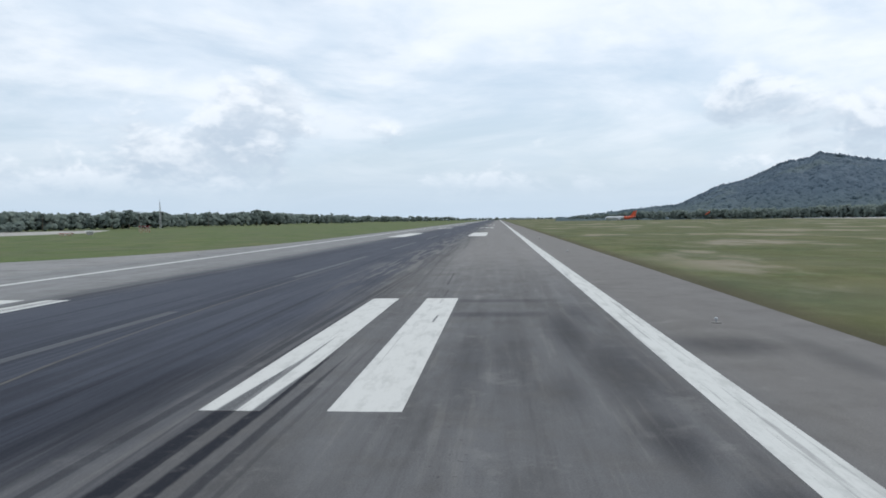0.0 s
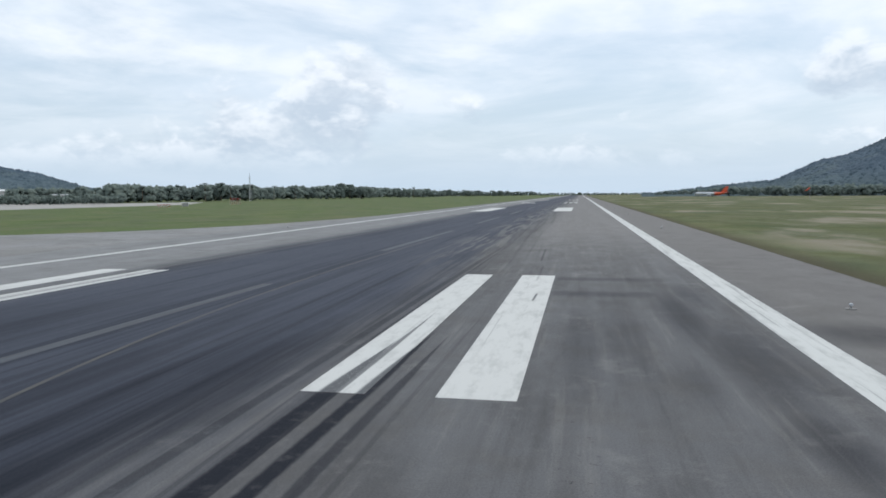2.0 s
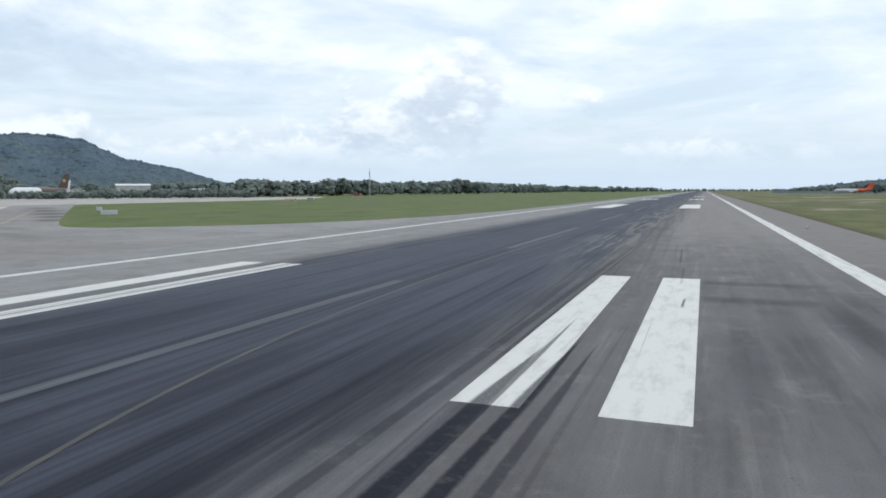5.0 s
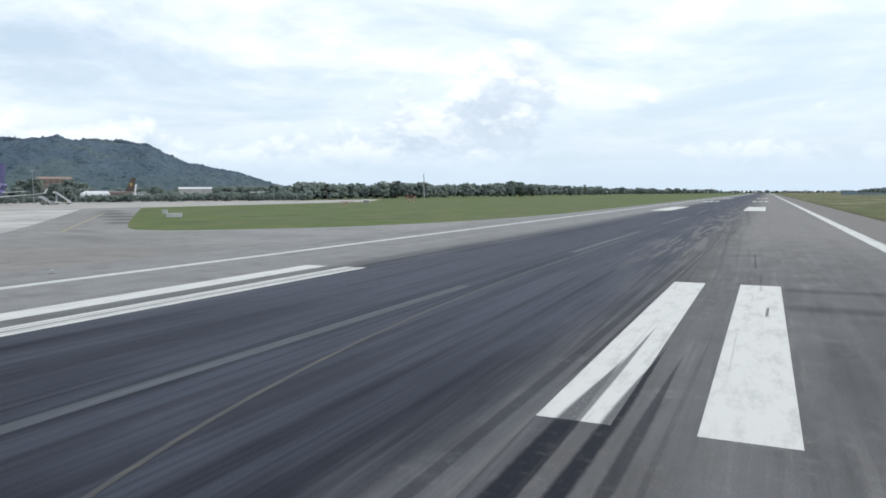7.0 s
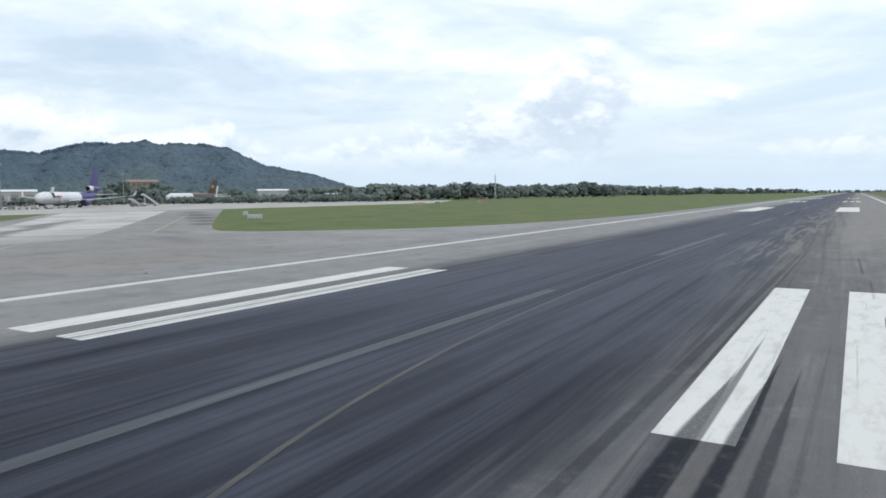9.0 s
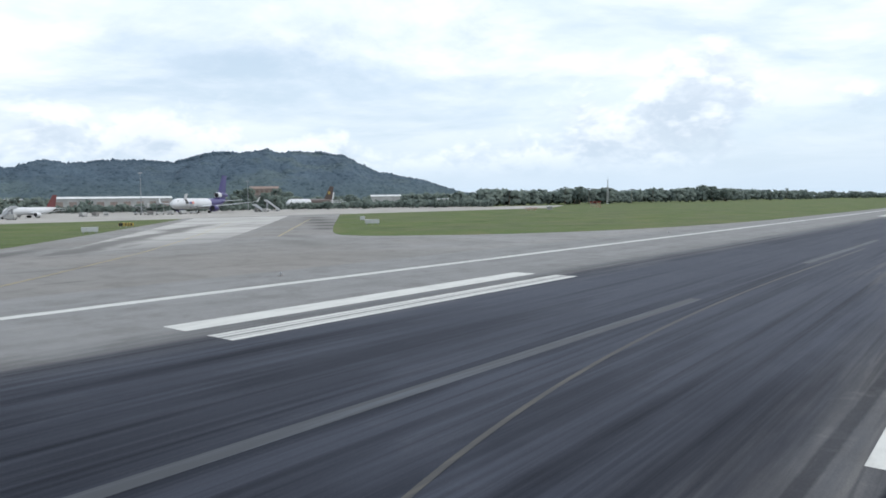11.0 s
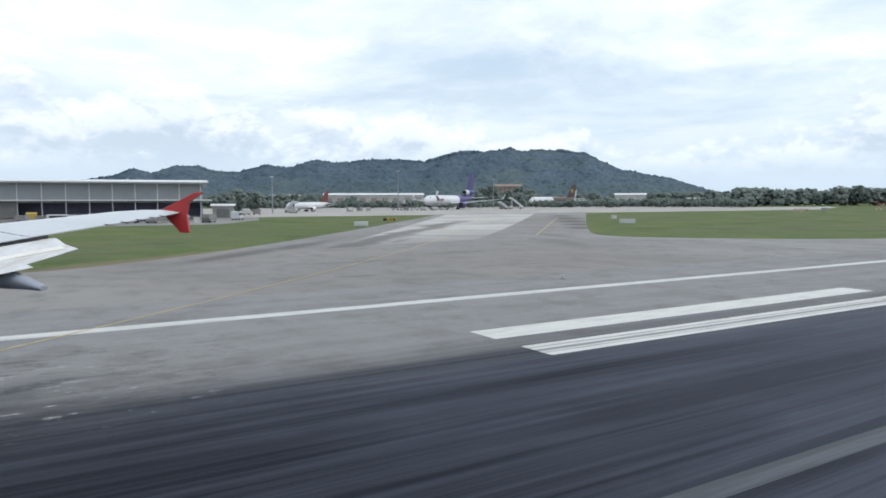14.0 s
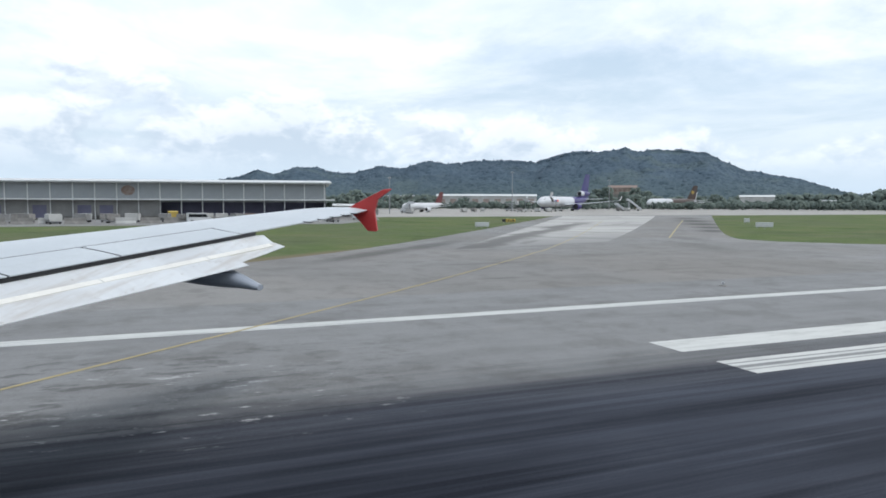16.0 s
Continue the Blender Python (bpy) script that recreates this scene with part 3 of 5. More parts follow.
# ---- hills ----
def hill(name, profile, dist, depth, label, seed, clumps):
    rng = np.random.default_rng(seed)
    az = np.array([p[0] for p in profile])
    el = np.array([p[1] for p in profile])
    order = np.argsort(az)
    az, el = az[order], el[order]
    nu, nv = 420, 64
    ua = np.linspace(az[0], az[-1], nu)
    crest = 4.3 + dist * np.tan(np.radians(np.interp(ua, az, el)))

    def height(a, v):
        """v: 0 at the near foot, 0.62 on the crest, 1 at the far foot."""
        top = max(np.interp(a, ua, crest) - 3.4, 0.0)
        s = math.sin(min(v / 0.62, 1.0) * math.pi / 2) ** 1.25 if v < 0.62 else math.cos((v - 0.62) / 0.38 * math.pi / 2)
        rough = noise.fractal(Vector((a * 0.25, v * 3.0, seed)), 1.0, 2.0, 4) * 0.20 * min((0.6 - v) / 0.2, 1.0) if v < 0.6 else 0
        crown = (noise.noise(Vector((a * dist * 0.0016, v * depth * 0.11, seed))) * 2.0 + noise.noise(Vector((a * dist * 0.0042, v * depth * 0.28, seed + 5))) * 1.3) * min(top / 12.0, 1.0)
        return max(top * (s + rough * s) + crown, -1.0)

    def place(a, v):
        x, y = polar(a, dist + (v - 0.62) * depth)
        return (x, y, height(a, v))

    vs, fs = [], []
    for i, a in enumerate(ua):
        for j in range(nv):
            vs.append(place(a, j / (nv - 1)))
    for i in range(nu - 1):
        for j in range(nv - 1):
            p = i * nv + j
            fs.append((p, p + 1, p + nv + 1, p + nv))
    root = new(name)
    tagged(root, label, "hill", kind="structure")
    raw_ob("slope", np.array(vs), np.array(fs), HAZED_HILL_LEAF, root)
    c, r, lean = [], [], []
    for k in range(clumps):
        a, v = rng.uniform(az[0], az[-1]), rng.uniform(0, 0.72) if k % 6 else rng.uniform(0.57, 0.67)
        x, y, z = place(a, v)
        low = min(v, 0.56)
        at, ax, ay = Vector(place(a, low)), Vector(place(a + 0.3, low)), Vector(place(a, low + 0.02))
        up = (ay - at).cross(ax - at).normalized()
        lean.append(up if up.z > 0 else -up)
        near_crest = v > 0.57
        tall = near_crest and k % 3 == 0
        s = (rng.uniform(1.8, 3.6) if tall else rng.uniform(2.0, 4.2)) * dist / 1100
        c.append((x, y, z + (s * 0.30 if tall else -s * 0.62)))
        r.append((s, s, s * (rng.uniform(0.8, 1.2) if tall else rng.uniform(0.75, 1.0))))
    v, f = clump_arrays(c, r, rng)
    tagged(raw_ob("canopy", v, f, HAZED_HILL_LEAF, root, clump_normals(lean, 0.62)), "dense tree canopy, its green blued to stand for haze", kind="stuff")
    return root


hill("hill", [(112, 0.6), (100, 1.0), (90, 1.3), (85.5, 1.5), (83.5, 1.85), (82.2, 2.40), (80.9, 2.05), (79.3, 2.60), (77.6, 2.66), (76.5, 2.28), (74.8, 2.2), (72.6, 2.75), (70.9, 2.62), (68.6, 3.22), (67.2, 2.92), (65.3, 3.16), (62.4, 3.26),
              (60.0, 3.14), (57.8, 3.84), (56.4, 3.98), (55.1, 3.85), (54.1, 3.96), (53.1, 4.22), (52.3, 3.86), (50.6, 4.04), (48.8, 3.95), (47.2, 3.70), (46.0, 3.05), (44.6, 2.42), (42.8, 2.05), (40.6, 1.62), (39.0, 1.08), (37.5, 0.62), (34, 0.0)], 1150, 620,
     "long forested hill, leaf colour blued to stand for haze", 3, 30000)
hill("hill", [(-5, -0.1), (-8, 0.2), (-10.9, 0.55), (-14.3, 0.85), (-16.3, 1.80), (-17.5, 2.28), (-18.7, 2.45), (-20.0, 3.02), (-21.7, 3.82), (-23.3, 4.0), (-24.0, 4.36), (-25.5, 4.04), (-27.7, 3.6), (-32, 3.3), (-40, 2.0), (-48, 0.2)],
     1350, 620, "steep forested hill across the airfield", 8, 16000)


# ---- trees ----
BARK = speckled("tree_bark", (0.10, 0.075, 0.05), (0.16, 0.13, 0.10), 2.0)


def tree_clumps(x, y, h, spread, rng, k=26):
    c, r, lean = [], [], []
    for _ in range(k):
        a, q = rng.uniform(0, 2 * math.pi), rng.random() ** 0.5
        z = rng.uniform(0.22, 1.0)
        w0 = spread * (1 - 0.55 * abs(z - 0.55) / 0.45) * q
        s = spread * rng.uniform(0.12, 0.28)
        c.append((x + w0 * math.cos(a), y + w0 * math.sin(a), h * z - s * 0.4))
        r.append((s, s, s * rng.uniform(0.6, 0.95)))
        lean.append(Vector((w0 * math.cos(a) / spread, w0 * math.sin(a) / spread, 0.25 + 0.8 * z)).normalized())
    return c, r, lean


def woodland(name, rows, seed, label):
    """rows: (azimuth from, to, distance from, to, height from, to, number)."""
    rng = np.random.default_rng(seed)
    c, r, lean = [], [], []
    for a0, a1, d0, d1, h0, h1, k in rows:
        for i in range(k):
            t = (i + rng.uniform(-0.5, 0.5)) / k
            x, y = polar(a0 + (a1 - a0) * t, d0 + (d1 - d0) * t + rng.uniform(-25, 25))
            h = (h0 + (h1 - h0) * t) * rng.uniform(0.72, 1.15)
            cc, rr, ll = tree_clumps(x, y, h, h * rng.uniform(0.42, 0.75), rng, 46)
            c += cc
            r += rr
            lean += ll
    v, f = clump_arrays(c, r, rng, 0.45)
    return tagged(raw_ob(name, v, f, HAZED_LEAF, None, clump_normals(lean, 0.6)), label, "trees", kind="stuff")


woodland("shrubs", [(75, 58, 430, 432, 4.2, 4.6, 110), (58, 47, 440, 470, 4.0, 4.6, 70), (47, 35, 488, 480, 5.2, 5.6, 110)], 12, "low green shrubs behind the apron")
woodland("woodland", [(104, 62, 430, 500, 7, 9, 110), (62, 44, 640, 620, 9, 9, 80), (46, 36, 600, 560, 8.5, 10.5, 70), (36, 26, 560, 700, 12, 13, 80), (26, 18, 700, 900, 12, 15, 60), (18, 12, 900, 1200, 15, 13, 50),
                      (12, 3, 1250, 1800, 13, 10, 60), (3, -5, 1900, 2100, 7, 7, 60)], 5, "belt of dark green broadleaf trees along the airfield edge")
woodland("woodland", [(-6, -12, 1100, 1000, 6, 12, 40), (-12, -30, 1000, 900, 11, 14, 130), (-30, -50, 900, 900, 14, 14, 90)], 6, "belt of dark green trees at the foot of the hill")


# ---- the wing of the aircraft that carries the camera, as it stands near the end of the walk ----
WING_PAINT = speckled("wing_paint", (0.47, 0.495, 0.51), (0.41, 0.435, 0.45), 0.6, 0.35, 0.03, 20, spec=0.5)
def flap_paint():
    m, n = shader("flap_paint")
    p = n.obj()
    x, y, z = n.xyz(p)
    run = n.noise(n.vec(n.m("MULTIPLY", x, 1.6), n.m("MULTIPLY", y, 0.35), 0.0), 1.0, 6, 0.65)
    grime = n.noise(n.vec(n.m("MULTIPLY", x, 0.5), n.m("MULTIPLY", y, 4.0), 3.0), 1.0, 6, 0.65)
    c = n.mix(n.step(run, 0.35, 0.65), (0.47, 0.48, 0.485), (0.54, 0.555, 0.56))
    c = n.mix(n.step(grime, 0.46, 0.66, 0.0, 0.55), c, (0.34, 0.30, 0.26))
    c = n.mix(n.step(n.noise(p, 7.0, 6, 0.7), 0.60, 0.70, 0.0, 0.5), c, (0.25, 0.21, 0.17))
    n.surface(c, 0.4, normal=n.bump(run, 0.05, 0.01), spec=0.5)
    return m


FLAP_GREY = flap_paint()
# pale and barely metallic: the metal strip's highlight is put into the colour
ALUMINIUM = speckled("glint_painted_aluminium", (0.72, 0.70, 0.64), (0.62, 0.60, 0.55), 1.5, 0.28, 0.04, 12, metal=0.1)
FAIRING = speckled("fairing_grey", (0.23, 0.255, 0.295), (0.27, 0.295, 0.335), 1.2, 0.35, 0.03, 10)
FENCE_RED = speckled("red_paint", (0.42, 0.030, 0.028), (0.37, 0.027, 0.025), 1.0, 0.4, 0.03, 10)
SEAL = speckled("dark_seal", (0.02, 0.02, 0.022), (0.04, 0.04, 0.04), 3.0, 0.7)
RUBBER = speckled("tyre_rubber", (0.02, 0.02, 0.02), (0.035, 0.035, 0.035), 3.0, 0.8)


def loft(bm, rings, caps=True):
    """Join rings of points, each with as many points, into one skin."""
    rows = [[bm.verts.new(p) for p in ring] for ring in rings]
    k = len(rows[0])
    for a, b in zip(rows, rows[1:]):
        for i in range(k):
            j = (i + 1) % k
            bm.faces.new((a[i], a[j], b[j], b[i]))
    if caps:
        bm.faces.new(rows[0])
        bm.faces.new(rows[-1][::-1])
    bmesh.ops.recalc_face_normals(bm, faces=bm.faces[:])
    return rows


def smooth(ob, angle=35):
    for p in ob.data.polygons:
        p.use_smooth = True
    ob.data.set_sharp_from_angle(angle=radians(angle))
    return ob


def wing_te(s):
    return 7.95 - 0.214 * (s - 8.13)


def wing_z(s):
    return 4.09 - 0.089 * (15.3 - s)


def wing_chord(s):
    return 3.0 - 0.2 * (s - 8.0)


UPPER = ((0.0, 0.0), (0.10, 0.017), (0.22, 0.038), (0.35, 0.054), (0.48, 0.062), (0.62, 0.062), (0.76, 0.055), (0.88, 0.040), (0.96, 0.020), (1.0, -0.004))
LOWER = ((0.97, -0.022), (0.88, -0.036), (0.70, -0.046), (0.45, -0.040), (0.20, -0.022), (0.0, -0.010))


def wing_section(s, lift=0.0, shrink=1.0):
    te, z, c = wing_te(s), wing_z(s) + lift, wing_chord(s) * shrink
    return [(s, te + f * c, z + h * c) for f, h in UPPER + LOWER]


def aircraft_wing():
    root = new("aircraft_wing")
    root.matrix_world = pose(-10.955, 2.021, 0, 0, 0, 143.28)
    tagged(root, "pale grey airliner wing with lowered flap and red tip fence", "aircraft wing")
    bm = bmesh.new()
    loft(bm, [wing_section(s) for s in (2.0, 4.0, 6.0, 8.0, 10.0, 11.8, 13.0, 14.2, 15.0)] + [wing_section(15.35, 0.01, 0.85), wing_section(15.5, 0.02, 0.6)])
    smooth(part("wing_box", bm, WING_PAINT, root))
    # spoiler panels with dark gaps between them
    for s0, s1 in ((2.6, 4.2), (4.2, 5.7), (5.7, 7.3), (7.3, 8.9), (8.9, 11.35)):
        bm = bmesh.new()
        rings = []
        for s in (s0 + 0.02, s1 - 0.02):
            te, z, c = wing_te(s), wing_z(s), wing_chord(s)
            rings.append([(s, te - 0.06, z - 0.012), (s, te - 0.06, z + 0.004), (s, te + 0.30, z + 0.0505 * 0.30 / 0.66 * c / 3 * 3 + 0.004), (s, te + 0.22 * c, z + 0.038 * c + 0.006), (s, te + 0.22 * c + 0.01, z + 0.02)])
        loft(bm, rings)
        part("spoiler", bm, WING_PAINT, root)
    for s in (4.2, 5.7, 7.3, 8.9, 11.35):
        bm = bmesh.new()
        te, z, c = wing_te(s), wing_z(s), wing_chord(s)
        loft(bm, [[(s + d, te - 0.05, z + 0.006), (s + d, te + 0.30, z + 0.0505 * 0.30 / 0.66 * c + 0.006), (s + d, te + 0.22 * c, z + 0.038 * c + 0.0075), (s + d, te + 0.22 * c, z + 0.01), (s + d, te, z - 0.01)] for d in (-0.010, 0.010)])
        part("panel_gap", bm, SEAL, root)
    bm = bmesh.new()
    loft(bm, [[(s, wing_te(s) + f * wing_chord(s) + d, wing_z(s) + g * wing_chord(s) + e) for f, g, d, e in ((0.22, 0.038, 0.012, 0.0085), (0.22, 0.038, 0.026, 0.0085), (0.22, 0.030, 0.026, 0.0), (0.22, 0.030, 0.012, 0.0))] for s in (2.0, 5.0, 8.0, 11.4)])
    part("spoiler_hinge_line", bm, SEAL, root)
    # near-black strip set into the flap gap to stand for its shadow
    bm = bmesh.new()
    loft(bm, [[(s, wing_te(s) + 0.12, wing_z(s) - 0.010), (s, wing_te(s) - 0.03, wing_z(s) - 0.016), (s, wing_te(s) - 0.03, wing_z(s) - 0.09), (s, wing_te(s) + 0.12, wing_z(s) - 0.09)] for s in (2.0, 6.0, 9.0, 11.75)])
    part("flap_gap_shade", bm, SEAL, root, "dark strip standing for the shaded gap above the flap")

    def flap_ring(s, reach, drop):
        te, z = wing_te(s), wing_z(s)
        return [(s, te + 0.10, z - 0.16), (s, te - 0.02, z - 0.082), (s, te - 0.16, z - 0.076), (s, te - reach * 0.58, z - 0.10 - drop * 0.36), (s, te - reach, z - drop), (s, te - reach, z - drop - 0.012),
                (s, te - reach * 0.5, z - drop * 0.75 - 0.08), (s, te + 0.02, z - 0.25)]

    bm = bmesh.new()
    loft(bm, [flap_ring(s, 0.84, 0.39) for s in (2.0, 6.0, 9.0, 10.52)])
    loft(bm, [flap_ring(10.53, 0.70, 0.345), flap_ring(11.2, 0.64, 0.31), flap_ring(11.78, 0.58, 0.27)])
    flap = smooth(part("flap", bm, FLAP_GREY, root, "grey-white lowered trailing flap streaked with dirt"), 30)
    for a, b in ((2.0, 8.2), (8.22, 10.1), (10.12, 11.6)):
        bm = bmesh.new()
        rings = []
        for s in (a, b):
            te, z = wing_te(s), wing_z(s)
            rings.append([(s, te - 0.40, z - 0.207 + 0.012), (s, te - 0.49, z - 0.247 + 0.012), (s, te - 0.49, z - 0.30), (s, te - 0.40, z - 0.25)])
        loft(bm, rings)
        part("rub_strip", bm, ALUMINIUM, flap, "bare metal strip with its bright glint put into the colour")
    # canoe fairing under the flap track
    bm = bmesh.new()
    rings = []
    for u, top, low, half in ((8.9, 3.36, 3.30, 0.03), (8.3, 3.40, 3.08, 0.12), (7.84, 3.36, 3.00, 0.16), (7.3, 3.30, 2.94, 0.18), (6.95, 3.27, 2.92, 0.17), (6.62, 3.14, 2.91, 0.14), (6.36, 3.01, 2.89, 0.11), (6.30, 2.98, 2.89, 0.10)):
        mid = (top + low) / 2
        rings.append([(10.35 + half * math.cos(a), u, mid + (top - low) / 2 * math.sin(a)) for a in [2 * math.pi * i / 14 for i in range(14)]])
    loft(bm, rings)
    smooth(part("flap_track_fairing", bm, FAIRING, root, "slate grey canoe-shaped fairing"), 50)
    # aileron joint and its panel line on the upper skin
    bm = bmesh.new()
    loft(bm, [[(s, wing_te(s) + f, wing_z(s) + h) for f, h in ((0.50, 0.062), (0.53, 0.064), (0.53, 0.03), (0.50, 0.03))] for s in (11.9, 13.4, 14.9)])
    part("aileron_hinge_line", bm, SEAL, root)
    # tip fence: swept up and down, red
    bm = bmesh.new()
    prof = ((6.84, 4.18), (6.55, 4.33), (5.99, 4.60), (5.80, 4.61), (5.83, 4.58), (6.13, 4.38), (6.20, 4.08), (6.13, 3.66), (6.17, 3.63), (6.36, 3.64), (6.50, 3.80), (6.74, 4.03))
    mid_u, mid_z = sum(p[0] for p in prof) / len(prof), sum(p[1] for p in prof) / len(prof)
    rings = []
    for off, k in ((-0.045, 0.97), (-0.02, 1.0), (0.02, 1.0), (0.045, 0.97)):
        rings.append([(15.52 + off + (z - 4.1) * 0.06, mid_u + (u - mid_u) * k, mid_z + (z - mid_z) * k) for u, z in prof])
    loft(bm, rings)
    part("tip_fence", bm, FENCE_RED, root, "red arrow-shaped wing tip fence")
    for s in (13.2, 13.65, 14.1, 14.5, 14.85):
        bm = bmesh.new()
        te, z = wing_te(s), wing_z(s)
        loft(bm, [[(s + t * math.cos(a), te + 0.04 - d, z + 0.002 - 0.05 * d + t * math.sin(a)) for a in (0, 2.1, 4.2)] for d, t in ((0, 0.016), (0.24, 0.005))])
        part("static_wick", bm, SEAL, root)
    return root


aircraft_wing()

# ---- parked airliners ----
WHITE_SKIN = speckled("white_airliner_paint", (0.58, 0.59, 0.60), (0.52, 0.53, 0.54), 0.2, 0.3, 0.02, 20)
PURPLE = speckled("purple_airliner_paint", (0.036, 0.027, 0.125), (0.042, 0.030, 0.14), 0.2, 0.3, 0.02, 20)
BROWN = speckled("brown_airliner_paint", (0.05, 0.03, 0.022), (0.06, 0.035, 0.026), 0.2, 0.3, 0.02, 20)
MAROON = speckled("maroon_airliner_paint", (0.11, 0.026, 0.026), (0.13, 0.03, 0.028), 0.2, 0.35, 0.02, 20)
ORANGE = speckled("orange_red_airliner_paint", (0.62, 0.10, 0.04), (0.56, 0.09, 0.04), 0.2, 0.35, 0.02, 20)
GOLD = speckled("gold_paint", (0.36, 0.25, 0.06), (0.30, 0.21, 0.05), 0.5, 0.4)
GLASS = speckled("dark_glazing", (0.015, 0.018, 0.022), (0.025, 0.028, 0.032), 1.0, 0.08, 0.0)
NACELLE = speckled("grey_nacelle", (0.42, 0.43, 0.45), (0.36, 0.37, 0.39), 0.5, 0.3, metal=0.3)
GEAR = speckled("gear_steel", (0.35, 0.36, 0.37), (0.28, 0.28, 0.29), 2.0, 0.4, metal=0.6)


def ring_xz(x, y, z, r, k=20, flat=1.0):
    return [(x + r * math.cos(2 * math.pi * i / k), y, z + r * flat * math.sin(2 * math.pi * i / k)) for i in range(k)]


def foil(bm, stations):
    """stations: (x, leading y, trailing y, z, thickness); a lifting surface through them."""
    loft(bm, [[(x, ya, z), (x, ya * 0.75 + yb * 0.25, z + t * 0.5), (x, ya * 0.45 + yb * 0.55, z + t * 0.42), (x, yb, z + 0.01), (x, yb, z - 0.01), (x, ya * 0.45 + yb * 0.55, z - t * 0.35), (x, ya * 0.75 + yb * 0.25, z - t * 0.45)] for x, ya, yb, z, t in stations])


def airliner(nose, tail, height, span, skin, aft, finmat, engines, label, tail_engine=False, rear_engines=False, winglets=False, nacelle=None, group="airliners on the apron", aft_from=-0.30):
    nose, tail = Vector(nose), Vector(tail)
    ln = (nose - tail).length
    root = new("airliner")
    d = (nose - tail).normalized()
    mid = (nose + tail) / 2
    root.matrix_world = pose(mid.x, mid.y, 0, 0, 0, math.degrees(math.atan2(-d.x, d.y)))
    tagged(root, label, "airliner", group)
    r = ln * 0.0455 if ln > 40 else ln * 0.051
    zc = r * 1.0 + ln * 0.036
    h = ln / 2
    # fuselage: front skin, and an aft part in the tail colour
    cut = h * aft_from
    front = ((h, 0.06, -0.25), (h - 0.012 * ln, 0.42, -0.2), (h - 0.035 * ln, 0.72, -0.1), (h - 0.07 * ln, 0.93, -0.02), (h - 0.11 * ln, 1.0, 0), (h * 0.2, 1.0, 0), (cut + r, 1.0, 0))
    bm = bmesh.new()
    loft(bm, [ring_xz(0, y, zc + o * r, r * k) for y, k, o in front])
    smooth(part("fuselage", bm, skin, root), 60)
    bm = bmesh.new()
    loft(bm, [ring_xz(0, y, zc + o * r, r * k) for y, k, o in ((cut + r, 1.0, 0), (min(-h * 0.45, cut), 0.98, 0.03), (-h * 0.62, 0.84, 0.17), (-h * 0.8, 0.56, 0.42), (-h * 0.93, 0.27, 0.62), (-h, 0.07, 0.70))])
    smooth(part("tail_cone", bm, aft, root), 60)
    bm = bmesh.new()
    loft(bm, [[(x, h - 0.047 * ln - 0.004 * ln * abs(x) / r, zc + 0.35 * r + dz), (x, h - 0.047 * ln - 0.004 * ln * abs(x) / r + 0.012 * ln - dz * 0.3, zc + 0.35 * r + dz)] + [(x * 1.01, h - 0.062 * ln, zc + 0.62 * r), (x * 1.01, h - 0.05 * ln, zc + 0.30 * r)] for x, dz in ((-0.62 * r, 0), (0.62 * r, 0))])
    part("cockpit_window", bm, GLASS, root)
    for side in (-1, 1):
        s = side * span / 2
        bm = bmesh.new()
        foil(bm, [(side * r * 0.5, h * 0.20, -h * 0.16, zc - 0.62 * r, r * 0.45), (s * 0.36, h * 0.02, -h * 0.17, zc - 0.42 * r, r * 0.26), (s, -h * 0.22, -h * 0.29, zc + 0.25 * r, r * 0.08)])
        wing = smooth(part("wing", bm, skin if not winglets else WING_PAINT, root), 30)
        if winglets:
            bm = bmesh.new()
            z0 = zc + 0.25 * r
            loft(bm, [[(s, -h * 0.22, z0), (s, -h * 0.29, z0), (s + side * 0.1, -h * 0.29, z0)], [(s + side * 0.7, -h * 0.29, z0 + 2.3), (s + side * 0.7, -h * 0.32, z0 + 2.3), (s + side * 0.8, -h * 0.32, z0 + 2.3)]])
            part("winglet", bm, skin, wing)
        bm = bmesh.new()
        tz = zc + 0.45 * r if not rear_engines else height * 0.96
        ty = -h * 0.80 if not rear_engines else -h * 0.93
        foil(bm, [(side * 0.1 * r, ty + h * 0.05, ty - h * 0.11, tz, r * 0.2), (side * span * 0.19, ty - h * 0.10, ty - h * 0.16, tz + 0.2 * r, r * 0.06)])
        smooth(part("tailplane", bm, skin, root), 30)
        # engine nacelles with a dark intake
        if rear_engines:
            ex, ey, ez, er, el = side * r * 1.55, -h * 0.52, zc + 0.25 * r, r * 0.42, ln * 0.13
        else:
            ex, ey, ez, er, el = s * 0.34, h * 0.13, zc - 0.95 * r, r * 0.60, ln * 0.095
        bm = bmesh.new()
        loft(bm, [ring_xz(ex, ey + el * f, ez, er * k, 18) for f, k in ((0.5, 0.80), (0.53, 0.93), (0.45, 1.0), (0.1, 1.04), (-0.3, 0.86), (-0.5, 0.6))], caps=False)
        nac = smooth(part("engine", bm, nacelle or skin, root), 50)
        bm = bmesh.new()
        loft(bm, [ring_xz(ex, ey + el * 0.44, ez, er * 0.86, 18), ring_xz(ex, ey + el * 0.42, ez, er * 0.2, 18)])
        part("fan", bm, SEAL, nac)
        bm = bmesh.new()
